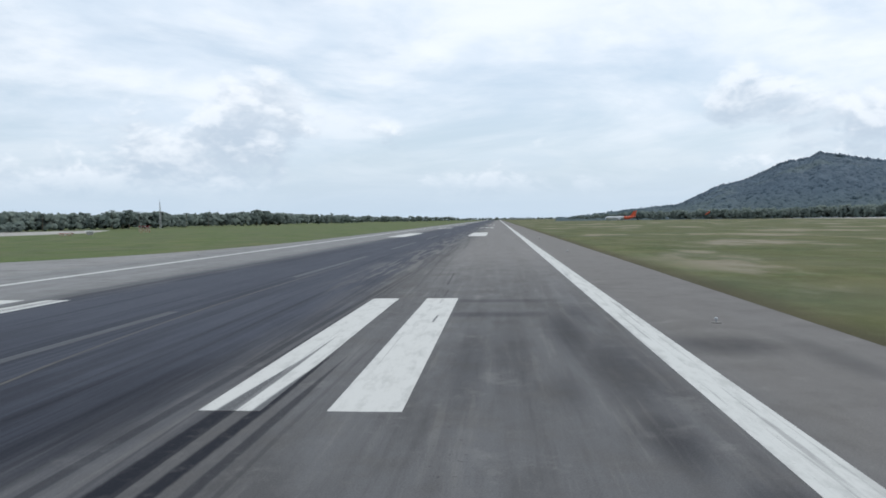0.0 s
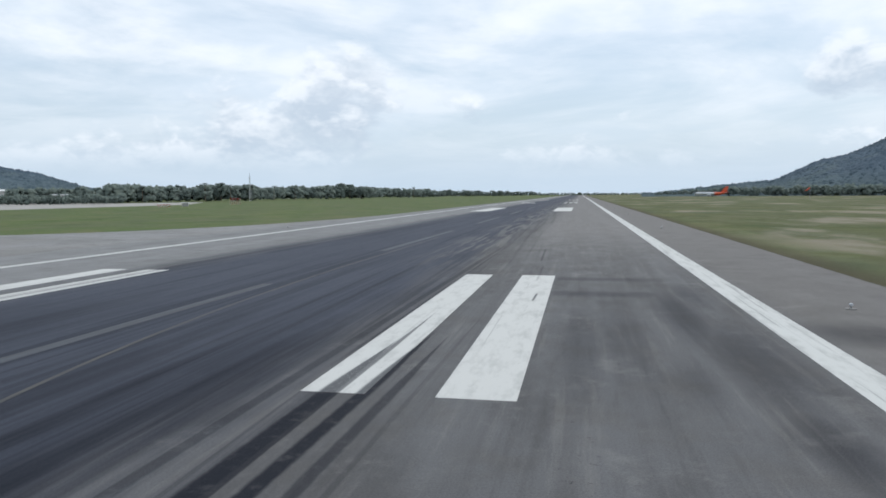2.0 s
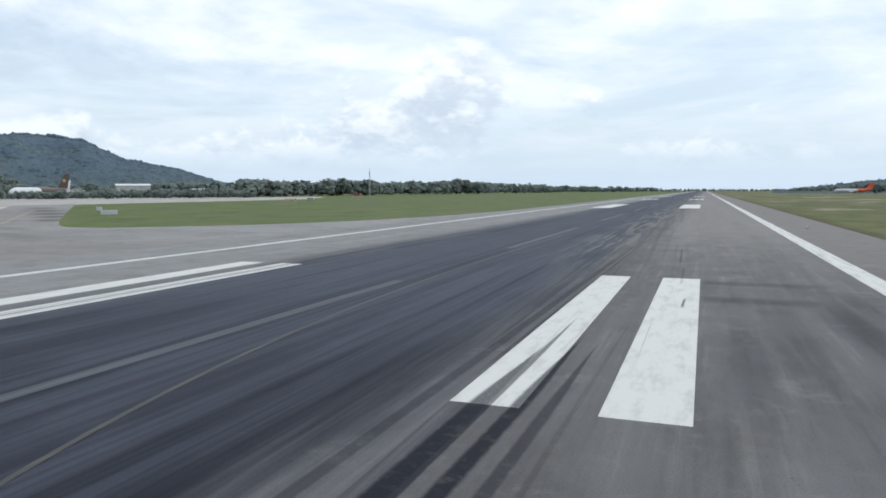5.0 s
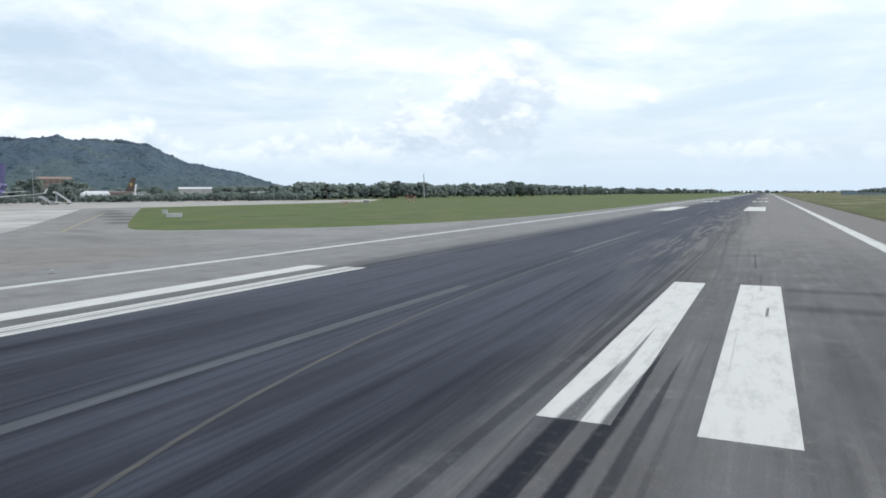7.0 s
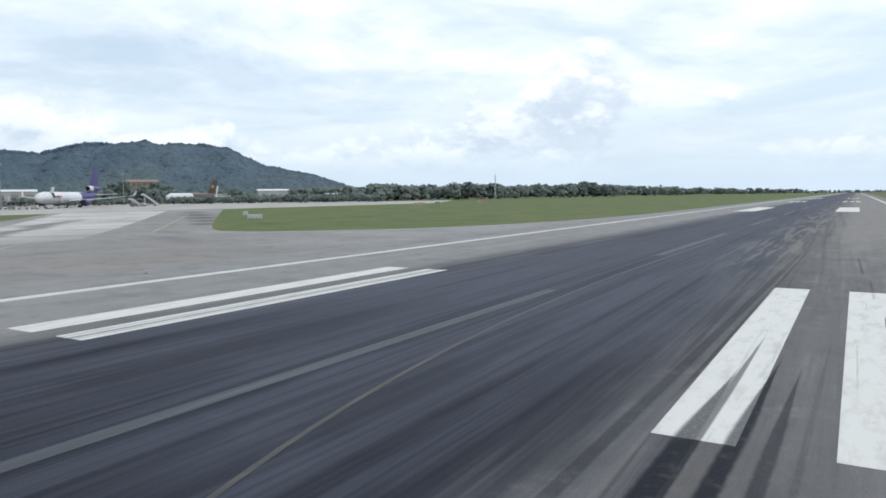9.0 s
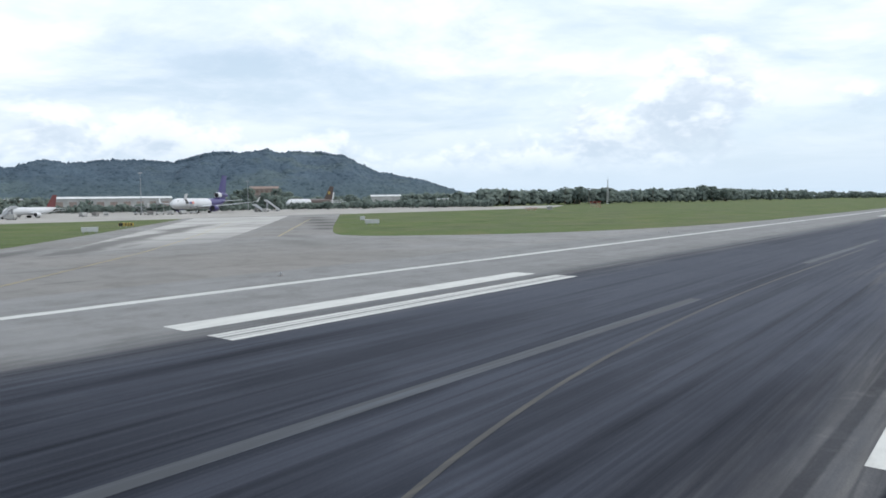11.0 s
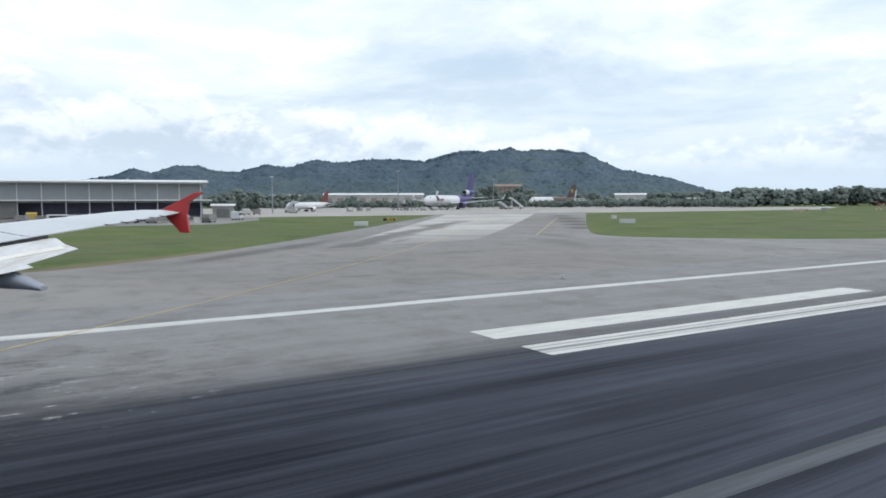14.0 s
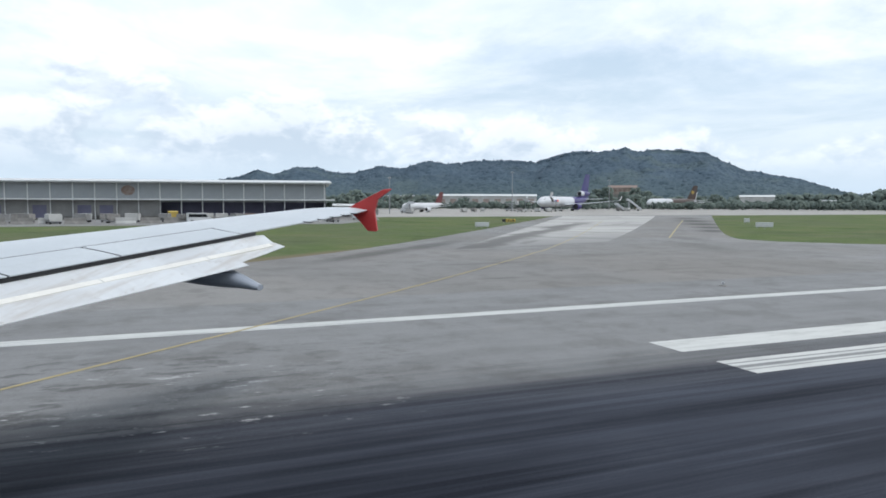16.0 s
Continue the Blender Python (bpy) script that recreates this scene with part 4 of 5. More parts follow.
        if not rear_engines:
            foil(bm, [(ex - side * 0.01, ey + el * 0.3, ey - el * 0.7, ez + er * 0.8, 0.25), (ex + side * 0.2, ey + el * 0.05, ey - el * 0.8, zc - 0.42 * r, 0.25)])
        else:
            foil(bm, [(side * r * 0.9, ey + el * 0.25, ey - el * 0.3, ez, 0.3), (ex, ey + el * 0.25, ey - el * 0.3, ez, 0.3)])
        part("pylon", bm, skin, root)
        # main gear
        gx, gy = side * r * 1.25, -h * 0.07
        bm = bmesh.new()
        loft(bm, [[(gx + 0.16 * math.cos(a), gy + 0.16 * math.sin(a), z) for a in [i * math.pi / 4 for i in range(8)]] for z in (r * 0.35, zc - 0.55 * r)])
        leg = part("main_gear_leg", bm, GEAR, root)
        for oy in (-0.7, 0.7):
            bm = bmesh.new()
            wr = max(ln * 0.0095, 0.4)
            loft(bm, [[(gx + ox, gy + oy * wr * 1.7 + wr * k * math.cos(2 * math.pi * i / 16), wr + wr * k * math.sin(2 * math.pi * i / 16)) for i in range(16)] for ox, k in ((-0.5, 0.8), (-0.42, 1.0), (0.42, 1.0), (0.5, 0.8))])
            part("tyre", bm, RUBBER, leg)
    bm = bmesh.new()
    loft(bm, [[(0.12 * math.cos(a), h * 0.76 + 0.12 * math.sin(a), z) for a in [i * math.pi / 4 for i in range(8)]] for z in (0.4, zc - 0.8 * r)])
    leg = part("nose_gear_leg", bm, GEAR, root)
    for ox in (-0.3, 0.3):
        bm = bmesh.new()
        loft(bm, [[(ox + o, h * 0.76 + 0.5 * k * math.cos(2 * math.pi * i / 14), 0.5 + 0.5 * k * math.sin(2 * math.pi * i / 14)) for i in range(14)] for o, k in ((-0.15, 0.8), (-0.1, 1), (0.1, 1), (0.15, 0.8))])
        part("tyre", bm, RUBBER, leg)
    # fin
    bm = bmesh.new()
    base = zc + 0.75 * r
    loft(bm, [[(0, yf, z), (t, yf * 0.7 + yr * 0.3, z), (t * 0.7, yf * 0.4 + yr * 0.6, z), (0, yr, z), (-t * 0.7, yf * 0.4 + yr * 0.6, z), (-t, yf * 0.7 + yr * 0.3, z)]
              for z, yf, yr, t in ((base - 0.5 * r, -h * 0.52, -h * 0.95, 0.3), (base + 0.1 * (height - base), -h * 0.60, -h * 0.96, 0.27), (height, -h * 0.86, -h * 1.05, 0.12))])
    smooth(part("fin", bm, finmat, root), 40)
    if tail_engine:
        bm = bmesh.new()
        ez = base + 0.9 * r
        loft(bm, [ring_xz(0, -h * f, ez, r * k, 18) for f, k in ((0.60, 0.46), (0.585, 0.52), (0.62, 0.56), (0.72, 0.56))], caps=False)
        nac = smooth(part("tail_engine", bm, skin, root, "white tail engine intake"), 50)
        bm = bmesh.new()
        loft(bm, [ring_xz(0, -h * f, ez, r * k, 18) for f, k in ((0.72, 0.57), (0.85, 0.55), (1.0, 0.38))])
        part("tail_engine_cowl", bm, finmat, nac)
        bm = bmesh.new()
        loft(bm, [ring_xz(0, -h * 0.615, ez, r * 0.46, 18), ring_xz(0, -h * 0.62, ez, r * 0.1, 18)])
        part("fan", bm, SEAL, nac)
        bm = bmesh.new()
        loft(bm, [[(-0.35 * r, -h * 0.62, z), (0.35 * r, -h * 0.62, z), (0.3 * r, -h * 0.9, z), (-0.3 * r, -h * 0.9, z)] for z in (zc + 0.5 * r, ez)])
        part("engine_mount", bm, finmat, root)
    return root, h, r, zc


md, h, r, zc = airliner((-302.5, 172), (-332, 220), 19.2, 52, WHITE_SKIN, PURPLE, PURPLE, 2, "white three-engined cargo jet with purple tail parked on the apron", tail_engine=True, winglets=True, nacelle=PURPLE)
for side in (-1, 1):
    for y0, y1, mt in ((0.50, 0.60, PURPLE), (0.43, 0.495, ORANGE)):
        bm = bmesh.new()
        loft(bm, [[(side * math.cos(a) * r * k, h * y, zc + math.sin(a) * r * k) for a in (0.0, 0.12, 0.24, 0.36)] + [(side * math.cos(a) * r * 0.9, h * y, zc + math.sin(a) * r * 0.9) for a in (0.36, 0.0)] for y, k in ((y0, 1.006), (y1, 1.006))])
        part("painted_logo", bm, mt, md)
# near-black patch on the closed skin, standing for the shaded cargo opening
bm = bmesh.new()
loft(bm, [[(-math.cos(a) * r * 1.008, h * y, zc + math.sin(a) * r * 1.008) for a in (-0.05, 0.2, 0.45, 0.7, 0.9)] + [(-math.cos(a) * r * 0.85, h * y, zc + math.sin(a) * r * 0.85) for a in (0.9, 0.4, -0.05)] for y in (0.62, 0.71)])
part("cargo_doorway_shade", bm, SEAL, md, "dark patch standing for the shaded open cargo doorway")
bm = bmesh.new()
loft(bm, [[(-math.cos(0.9) * r - 0.25 * t, h * y, zc + math.sin(0.9) * r + t) for y in (0.62, 0.71)] + [(-math.cos(0.9) * r - 0.25 * t + 0.15, h * y, zc + math.sin(0.9) * r + t) for y in (0.71, 0.62)] for t in (0.0, 1.3, 2.6)])
part("cargo_door", bm, WHITE_SKIN, md, "raised white cargo door")
br, bh, brr, bzc = airliner((-374, 293), (-388, 345.5), 15.8, 47.6, WHITE_SKIN, BROWN, BROWN, 2, "white cargo jet with dark brown tail parked on the apron", aft_from=0.02)
for side in (-1, 1):
    bm = bmesh.new()
    loft(bm, [[(side * x, -bh * 0.80 - 1.2, 10.2), (side * x, -bh * 0.80 + 1.0, 10.4), (side * x, -bh * 0.80 + 0.9, 12.2), (side * x, -bh * 0.80 - 1.2, 12.4), (side * x, -bh * 0.80 - 2.2, 11.2)] for x in (0.05, 0.36)])
    part("painted_logo", bm, GOLD, br)
airliner((-418, 338), (-430, 384), 12.5, 36, WHITE_SKIN, WHITE_SKIN, WHITE_SKIN, 2, "all-white jet parked behind the cargo jets")
airliner((-285, 97.5), (-300, 121.5), 8.6, 24, WHITE_SKIN, WHITE_SKIN, MAROON, 2, "small white jet with maroon fin parked on the apron", rear_engines=False)
airliner((135, 905), (172.5, 900), 11.8, 34, WHITE_SKIN, ORANGE, ORANGE, 2, "distant white airliner with orange-red tail taxiing", nacelle=NACELLE)


# ---- warehouse beside the apron ----
CLAD = speckled("grey_cladding", (0.30, 0.32, 0.33), (0.26, 0.28, 0.29), 0.3, 0.5, 0.05, 10)
PALE_METAL = speckled("pale_metal", (0.60, 0.61, 0.60), (0.52, 0.53, 0.52), 0.5, 0.45, 0.05, 10)
# dark blue of the roller doors, also standing for shade inside the bays
SHADE_AND_DOOR = speckled("bay_shade_and_door", (0.12, 0.12, 0.18), (0.15, 0.15, 0.21), 0.3, 0.8)
GREY_WALL = speckled("grey_render", (0.24, 0.24, 0.235), (0.19, 0.19, 0.185), 0.4, 0.8)
WHITE_WALL = speckled("white_wall", (0.46, 0.46, 0.445), (0.36, 0.36, 0.345), 0.3, 0.8)
TERRACOTTA = speckled("terracotta", (0.25, 0.185, 0.155), (0.20, 0.15, 0.125), 0.4, 0.8)
ROOF_GREY = speckled("grey_sheet_roof", (0.40, 0.41, 0.41), (0.33, 0.34, 0.34), 0.2, 0.5)
BUFF = speckled("buff_render", (0.33, 0.27, 0.24), (0.25, 0.20, 0.18), 0.4, 0.8)
BLOCK = speckled("stained_concrete", (0.26, 0.25, 0.235), (0.17, 0.165, 0.155), 1.0, 0.9)
YELLOW_SKIN = speckled("yellow_paint", (0.42, 0.31, 0.07), (0.36, 0.26, 0.06), 1.0, 0.5)
RED_SKIN = speckled("signal_red", (0.42, 0.04, 0.03), (0.36, 0.035, 0.03), 1.0, 0.5)
DARK_RUST = speckled("rust_brown", (0.24, 0.20, 0.18), (0.17, 0.11, 0.085), 1.6, 0.7)


def boxes(name, rows, material, parent, label="", bevel=0.0):
    bm = bmesh.new()
    for row in rows:
        box(bm, *row, bevel)
    return part(name, bm, material, parent, label)


def warehouse():
    root = new("warehouse")
    root.matrix_world = pose(-180, 41, 0, 0, 0, -12) @ pose(0, -41, 0)
    tagged(root, "long grey cargo warehouse with white columns and dark loading bays", "warehouse")
    y0, y1, eave, ledge, pitch = -83.0, 41.0, 8.5, 4.8, 4.70
    bm = bmesh.new()
    loft(bm, [[(1.65, e, 8.42), (1.65, e, 8.85), (-16, e, 9.75), (-34, e, 8.85), (-34, e, 8.55), (-16, e, 8.72), (1.3, e, 8.72), (1.3, e, 8.42)] for e in (y0 - 1, y1 + 1.3)])
    part("roof", bm, PALE_METAL, root, "pale sheet roof with a deep eave")
    boxes("gutter", [(1.66, 1.86, y0 - 1, y1 + 1.3, 8.55, 8.68)], GEAR, root, "grey gutter")
    boxes("back_wall", [(-33.3, -33, y0, y1, 0, 8.6)], CLAD, root)
    # added partition, its dark colour standing for the bays' shaded depth
    boxes("bay_shade_partition", [(-5.3, -5, y0 + 0.3, y1 - 0.3, 0.9, 8.7)], SHADE_AND_DOOR, root, "added dark blue partition standing for shade in the open bays")
    boxes("end_wall", [(-33, 0, y1 - 0.3, y1, 0, 8.7)], CLAD, root)
    boxes("end_wall", [(-33, 0, y0, y0 + 0.3, 0, 8.7)], CLAD, root)
    boxes("inner_floor", [(-33, 0, y0 + 0.3, y1 - 0.3, -0.1, 0.9)], BLOCK, root, "raised loading floor")
    boxes("canopy", [(0, 2.2, y0, y1 + 2.0, ledge - 0.28, ledge)], PALE_METAL, root, "thin grey canopy over the loading bays")
    n = int((y1 - y0) / pitch)
    panel = None
    for i in range(n):
        a = y1 - 0.4 - pitch * i
        b = a - pitch
        # upper cladding panel with shallow ribs
        if panel is None:
            bm = bmesh.new()
            box(bm, -0.25, 0, 0, pitch - 0.1, 0, eave - ledge)
            for k in range(9):
                box(bm, 0.0, 0.05, 0.2 + k * 0.5, 0.32 + k * 0.5, 0.0, eave - ledge - 0.1)
            panel = part("cladding_panel", bm, CLAD, root)
            me = panel.data
        else:
            panel = new("cladding_panel", me)
            panel.parent = root
        panel.location = (0, b + 0.05, ledge)
        bm = bmesh.new()
        loft(bm, [[(0.24 + 0.13 * math.cos(q), a + 0.13 * math.sin(q), z) for q in [j * math.pi / 4 for j in range(8)]] for z in (0, eave + 0.1)])
        part("column", bm, PALE_METAL, root)
        if i >= 8:
            wall = boxes("bay_wall", [(-0.25, 0, b, a, 0, ledge - 0.28)], GREY_WALL, root)
            if i in (10, 11, 13, 15, 18, 20, 22):
                boxes("bay_door", [(0, 0.06, b + 0.9, a - 0.9, 0.4, 3.3)], SHADE_AND_DOOR, wall, "dark roller door")
        else:
            boxes("dock_front", [(-0.3, 0.05, b, a, 0, 0.95)], BLOCK, root)
            boxes("door_lintel", [(-0.3, -0.02, b, a, ledge - 0.75, ledge - 0.28)], CLAD, root)
    # faded round emblem, a plain shape
    bm = bmesh.new()
    loft(bm, [[(x, -4.0 + 1.5 * math.cos(q), 6.75 + 1.15 * math.sin(q)) for q in [j * math.pi / 8 for j in range(16)]] for x in (0.05, 0.09)])
    part("wall_emblem", bm, DARK_RUST, root, "faded rust-brown round emblem")
    return root


warehouse()


# ---- yard clutter ----
def barrier(x, y, ln, mt, label):
    bm = bmesh.new()
    loft(bm, [[(-0.35, e, 0), (0.35, e, 0), (0.32, e, 0.18), (0.14, e, 0.5), (0.11, e, 1.15), (-0.11, e, 1.15), (-0.14, e, 0.5), (-0.32, e, 0.18)] for e in (-ln / 2, ln / 2)])
    ob = part("barrier", bm, mt, None)
    ob.location = (x, y, 0)
    return tagged(ob, label, "barrier", "barriers along the yard")


def cargo_container(x, y, rz, mt, label, w0=2.4, d0=1.8, h0=1.25):
    root = new("cargo_container")
    root.matrix_world = pose(x, y, 0, 0, 0, rz)
    tagged(root, label, "container", "air cargo containers in the yard")
    bm = bmesh.new()
    loft(bm, [[(-w0 / 2 + 0.4, e, 0.5), (w0 / 2, e, 0.5), (w0 / 2, e, 0.5 + h0), (-w0 / 2, e, 0.5 + h0), (-w0 / 2, e, 0.95)] for e in (-d0 / 2, d0 / 2)])
    part("shell", bm, mt, root)
    boxes("dolly_frame", [(-w0 / 2, w0 / 2, -d0 / 2, d0 / 2, 0.38, 0.48), (-w0 / 2 + 0.3, w0 / 2 - 0.3, -0.1, 0.1, 0.25, 0.38)], GEAR, root)
    for sx in (-1, 1):
        for sy in (-1, 1):
            bm = bmesh.new()
            loft(bm, [[(sx * w0 * 0.36 + 0.2 * math.cos(q), sy * d0 * 0.42 + o, 0.2 + 0.2 * math.sin(q)) for q in [j * math.pi / 6 for j in range(12)]] for o in (-0.06, 0.06)])
            part("wheel", bm, RUBBER, root)
    return root


def vehicle(name, x, y, rz, mt, label, ln=4.4, wd=1.75, ht=1.5, van=False):
    root = new(name)
    root.matrix_world = pose(x, y, 0, 0, 0, rz)
    tagged(root, label, name.replace("_", " "), "vehicles in the yard")
    h = ln / 2
    if van:
        prof = ((-h, 0.35), (-h, ht * 0.93), (-h + 0.15, ht), (h * 0.45, ht), (h * 0.72, ht * 0.60), (h * 0.98, ht * 0.50), (h, 0.35))
        glass = ((-h + 0.25, ht * 0.58), (-h + 0.3, ht * 0.88), (h * 0.42, ht * 0.88), (h * 0.62, ht * 0.58))
    else:
        prof = ((-h, 0.35), (-h, ht * 0.60), (-h * 0.75, ht * 0.66), (-h * 0.55, ht * 0.98), (h * 0.05, ht), (h * 0.38, ht * 0.66), (h * 0.93, ht * 0.56), (h, 0.35))
        glass = ((-h * 0.66, ht * 0.68), (-h * 0.52, ht * 0.92), (h * 0.04, ht * 0.93), (h * 0.28, ht * 0.68))
    bm = bmesh.new()
    loft(bm, [[(sx * wd * k, yy, z) for yy, z in prof] for sx, k in ((-0.5, 0.97), (-0.5, 1.0), (0.5, 1.0), (0.5, 0.97))])
    part("body", bm, mt, root)
    bm = bmesh.new()
    loft(bm, [[(sx * (wd / 2 + 0.012), yy, z) for yy, z in glass] for sx in (-1, 1)])
    part("windows", bm, GLASS, root)
    for sx in (-1, 1):
        for yy in (-h * 0.62, h * 0.64):
            bm = bmesh.new()
            loft(bm, [[(sx * wd * 0.44 + o, yy + 0.33 * math.cos(q), 0.33 + 0.33 * math.sin(q)) for q in [j * math.pi / 8 for j in range(16)]] for o in (-0.11, 0.11)])
            tyre = part("wheel", bm, RUBBER, root)
            bm = bmesh.new()
            loft(bm, [[(sx * wd * 0.44 + sx * o, yy + 0.19 * math.cos(q), 0.33 + 0.19 * math.sin(q)) for q in [j * math.pi / 6 for j in range(12)]] for o in (0.1, 0.12)])
            part("rim", bm, GEAR, tyre)
    return root


rng = np.random.default_rng(21)
for i in range(24):
    yy = 36 - i * 4.3
    if i % 7 == 3:
        continue
    barrier(-158.5 + rng.uniform(-0.5, 0.5), yy, 3.6, BLOCK if i % 3 else WHITE_WALL, "stained grey concrete barrier at the yard edge")
for yy, x, mt, label in ((-26, -168, WHITE_WALL, "white air cargo container on a dolly"), (-22, -170, BLOCK, "grey air cargo container on a dolly"), (-16, -168, WHITE_WALL, "white air cargo container on a dolly"),
                         (-10.5, -169, WHITE_WALL, "white air cargo container on a dolly"), (-6.5, -168, BLOCK, "grey air cargo container on a dolly"), (-2, -170, WHITE_WALL, "white air cargo container on a dolly"),
                         (21, -166, DARK_RUST, "rust-brown cargo container on a dolly"), (25.5, -165, BLOCK, "grey air cargo container on a dolly"), (30, -168, BLOCK, "grey air cargo container on a dolly"), (15.5, -167, WHITE_WALL, "white air cargo container on a dolly")):
    cargo_container(x, yy, 90 + rng.uniform(-6, 6), mt, label)
for i in range(22):
    mt = (BLOCK, WHITE_WALL, GREY_WALL)[i % 3]
    cargo_container(-163 + rng.uniform(-5, 6), -62 + i * 4.7 + rng.uniform(-1, 1), rng.uniform(0, 180), mt, ("grey", "white", "dull grey")[i % 3] + " air cargo container on a dolly")
vehicle("van", -157.0, 10.5, 4, WHITE_SKIN, "white van parked in front of the loading bays", 4.8, 1.85, 2.0, True)
vehicle("truck", -172, 6.0, 90, YELLOW_SKIN, "small yellow service truck by the loading bays", 5.0, 2.0, 2.2, True)
vehicle("car", -165, -33, 12, WHITE_SKIN, "white car parked in the warehouse yard")
vehicle("car", -164, -39, -8, NACELLE, "silver car parked in the warehouse yard")
vehicle("car", -163, 33.5, 80, NACELLE, "silver car parked at the end of the warehouse")
vehicle("van", -176, 48, 60, WHITE_SKIN, "white van parked past the warehouse corner", 4.6, 1.8, 1.95, True)


def shed(name, x, y, rz, ln, dp, h, wall, roof, label, doors=2, gable=0.8, infill=None):
    root = new(name)
    root.matrix_world = pose(x, y, 0, 0, 0, rz)
    tagged(root, label, "building", "buildings behind the apron")
    boxes("wall", [(-ln / 2, ln / 2, -dp / 2, dp / 2, 0, h)], wall, root)
    bm = bmesh.new()
    loft(bm, [[(e, -dp / 2 - 0.5, h + 0.01), (e, -dp / 2 - 0.5, h + 0.2), (e, 0, h + 0.2 + gable), (e, dp / 2 + 0.5, h + 0.2), (e, dp / 2 + 0.5, h + 0.01)] for e in (-ln / 2 - 0.5, ln / 2 + 0.5)])
    part("roof", bm, roof, root)
    for k in range(doors):
        x0 = -ln / 2 + ln * (k + 0.5) / doors
        w1 = min(ln / doors * 0.3, 2.0)
        boxes("window" if k % 3 else "door", [(x0 - w1, x0 + w1, -dp / 2 - 0.06, -dp / 2 - 0.005, (h * 0.35 if k % 3 else 0.05), h * 0.78)], infill or (GLASS if k % 3 else GREY_WALL), root)
    return root


def facing(x, y):
    """Yaw that turns a front (local -y) towards the middle of the walk."""
    return math.degrees(math.atan2(2 - y, -6 - x)) + 90


for name, az, d, ln, dp, h, wall, roof, label, k in (
        ("shed", 75.9, 205, 5.5, 4, 3.0, WHITE_WALL, PALE_METAL, "small white shed beside the warehouse", 1),
        ("warehouse_building", 64.2, 480, 66, 16, 8.2, WHITE_WALL, PALE_METAL, "long white low building with a pale sheet roof", 9),
        ("warehouse_building", 71.2, 490, 20, 14, 8.0, TERRACOTTA, ROOF_GREY, "low brown-red building behind the apron", 6),
        ("warehouse_building", 43.8, 545, 22, 12, 8.4, WHITE_WALL, PALE_METAL, "white flat building behind the trees", 0),
        ("warehouse_building", 39.2, 525, 9, 6, 5.6, WHITE_WALL, ROOF_GREY, "small white hut among the trees", 2)):
    x, y = polar(az, d)
    shed(name, x, y, facing(x, y), ln, dp, h, wall, roof, label, k, 1.2 if ln > 20 else 0.5, BUFF if ln > 60 else None)
x, y = polar(53.4, 690)
house = shed("hillside_building", x, y, facing(x, y), 26, 12, 6.0, BUFF, TERRACOTTA, "terracotta building on the forested slope", 6, 2.2, TERRACOTTA)
house.location.z = 12.0
boxes("plinth", [(-15, 15, -8, 9, -14, 0)], BLOCK, house, "grey retaining base")


# ---- airfield signs, lights, masts ----
SIGN_BACK = speckled("sign_back", (0.55, 0.56, 0.56), (0.47, 0.48, 0.48), 2.0, 0.5)


def sign(x, y, wd, ht, mt, label, rz, panels=1):
    root = new("airfield_sign")
    root.matrix_world = pose(x, y, -0.05, 0, 0, rz)
    tagged(root, label, "sign", "airfield signs")
    bm = bmesh.new()
    box(bm, -wd / 2, wd / 2, -0.14, 0.14, 0.3, 0.3 + ht, 0.04)
    part("panel", bm, mt, root)
    for k in (-0.38, 0, 0.38):
        boxes("leg", [(wd * k - 0.05, wd * k + 0.05, -0.05, 0.05, 0, 0.32)], GEAR, root)
    if panels > 1:
        for k0, k1 in ((-0.05, 0.02), (0.12, 0.18), (0.28, 0.40)):
            boxes("legend_bar", [(wd * k0, wd * k1, -0.16, -0.142, 0.42, 0.18 + ht)], SEAL, root)
        boxes("dark_panel", [(-wd / 2 + 0.02, -wd * 0.22, -0.16, -0.142, 0.32, 0.28 + ht)], SEAL, root)
    return root


sign(-116.5, 52.3, 2.35, 0.72, SIGN_BACK, "white-backed airfield sign standing in the grass", 62)
sign(-139.5, 69.5, 2.7, 0.62, YELLOW_SKIN, "yellow and black taxiway direction sign in the grass", 62, 2)
sign(-101, 98.2, 2.75, 0.78, SIGN_BACK, "white-backed airfield sign standing in the grass", 45)
sign(-124, 118.0, 1.15, 0.80, SIGN_BACK, "small white-backed airfield sign in the grass", 45)


def edge_light(x, y):
    root = new("runway_edge_light")
    root.location = (x, y, 0.0)
    tagged(root, "small runway edge light on a short grey stem", "runway light", "runway edge lights")
    for name, mt, rows in (("base_plate", BLOCK, ((0, 0.20), (0.03, 0.20), (0.05, 0.12))), ("stem", GEAR, ((0.05, 0.03), (0.13, 0.03))), ("lens", NACELLE, ((0.13, 0.06), (0.15, 0.075), (0.21, 0.055), (0.23, 0.02)))):
        bm = bmesh.new()
        loft(bm, [[(rr * math.cos(q), rr * math.sin(q), z) for q in [j * math.pi / 6 for j in range(12)]] for z, rr in rows])
        part(name, bm, mt, root)
    return root


for k in range(5):
    edge_light(8.1, 29 + 60 * k)
    edge_light(-39.5, 29 + 60 * k)


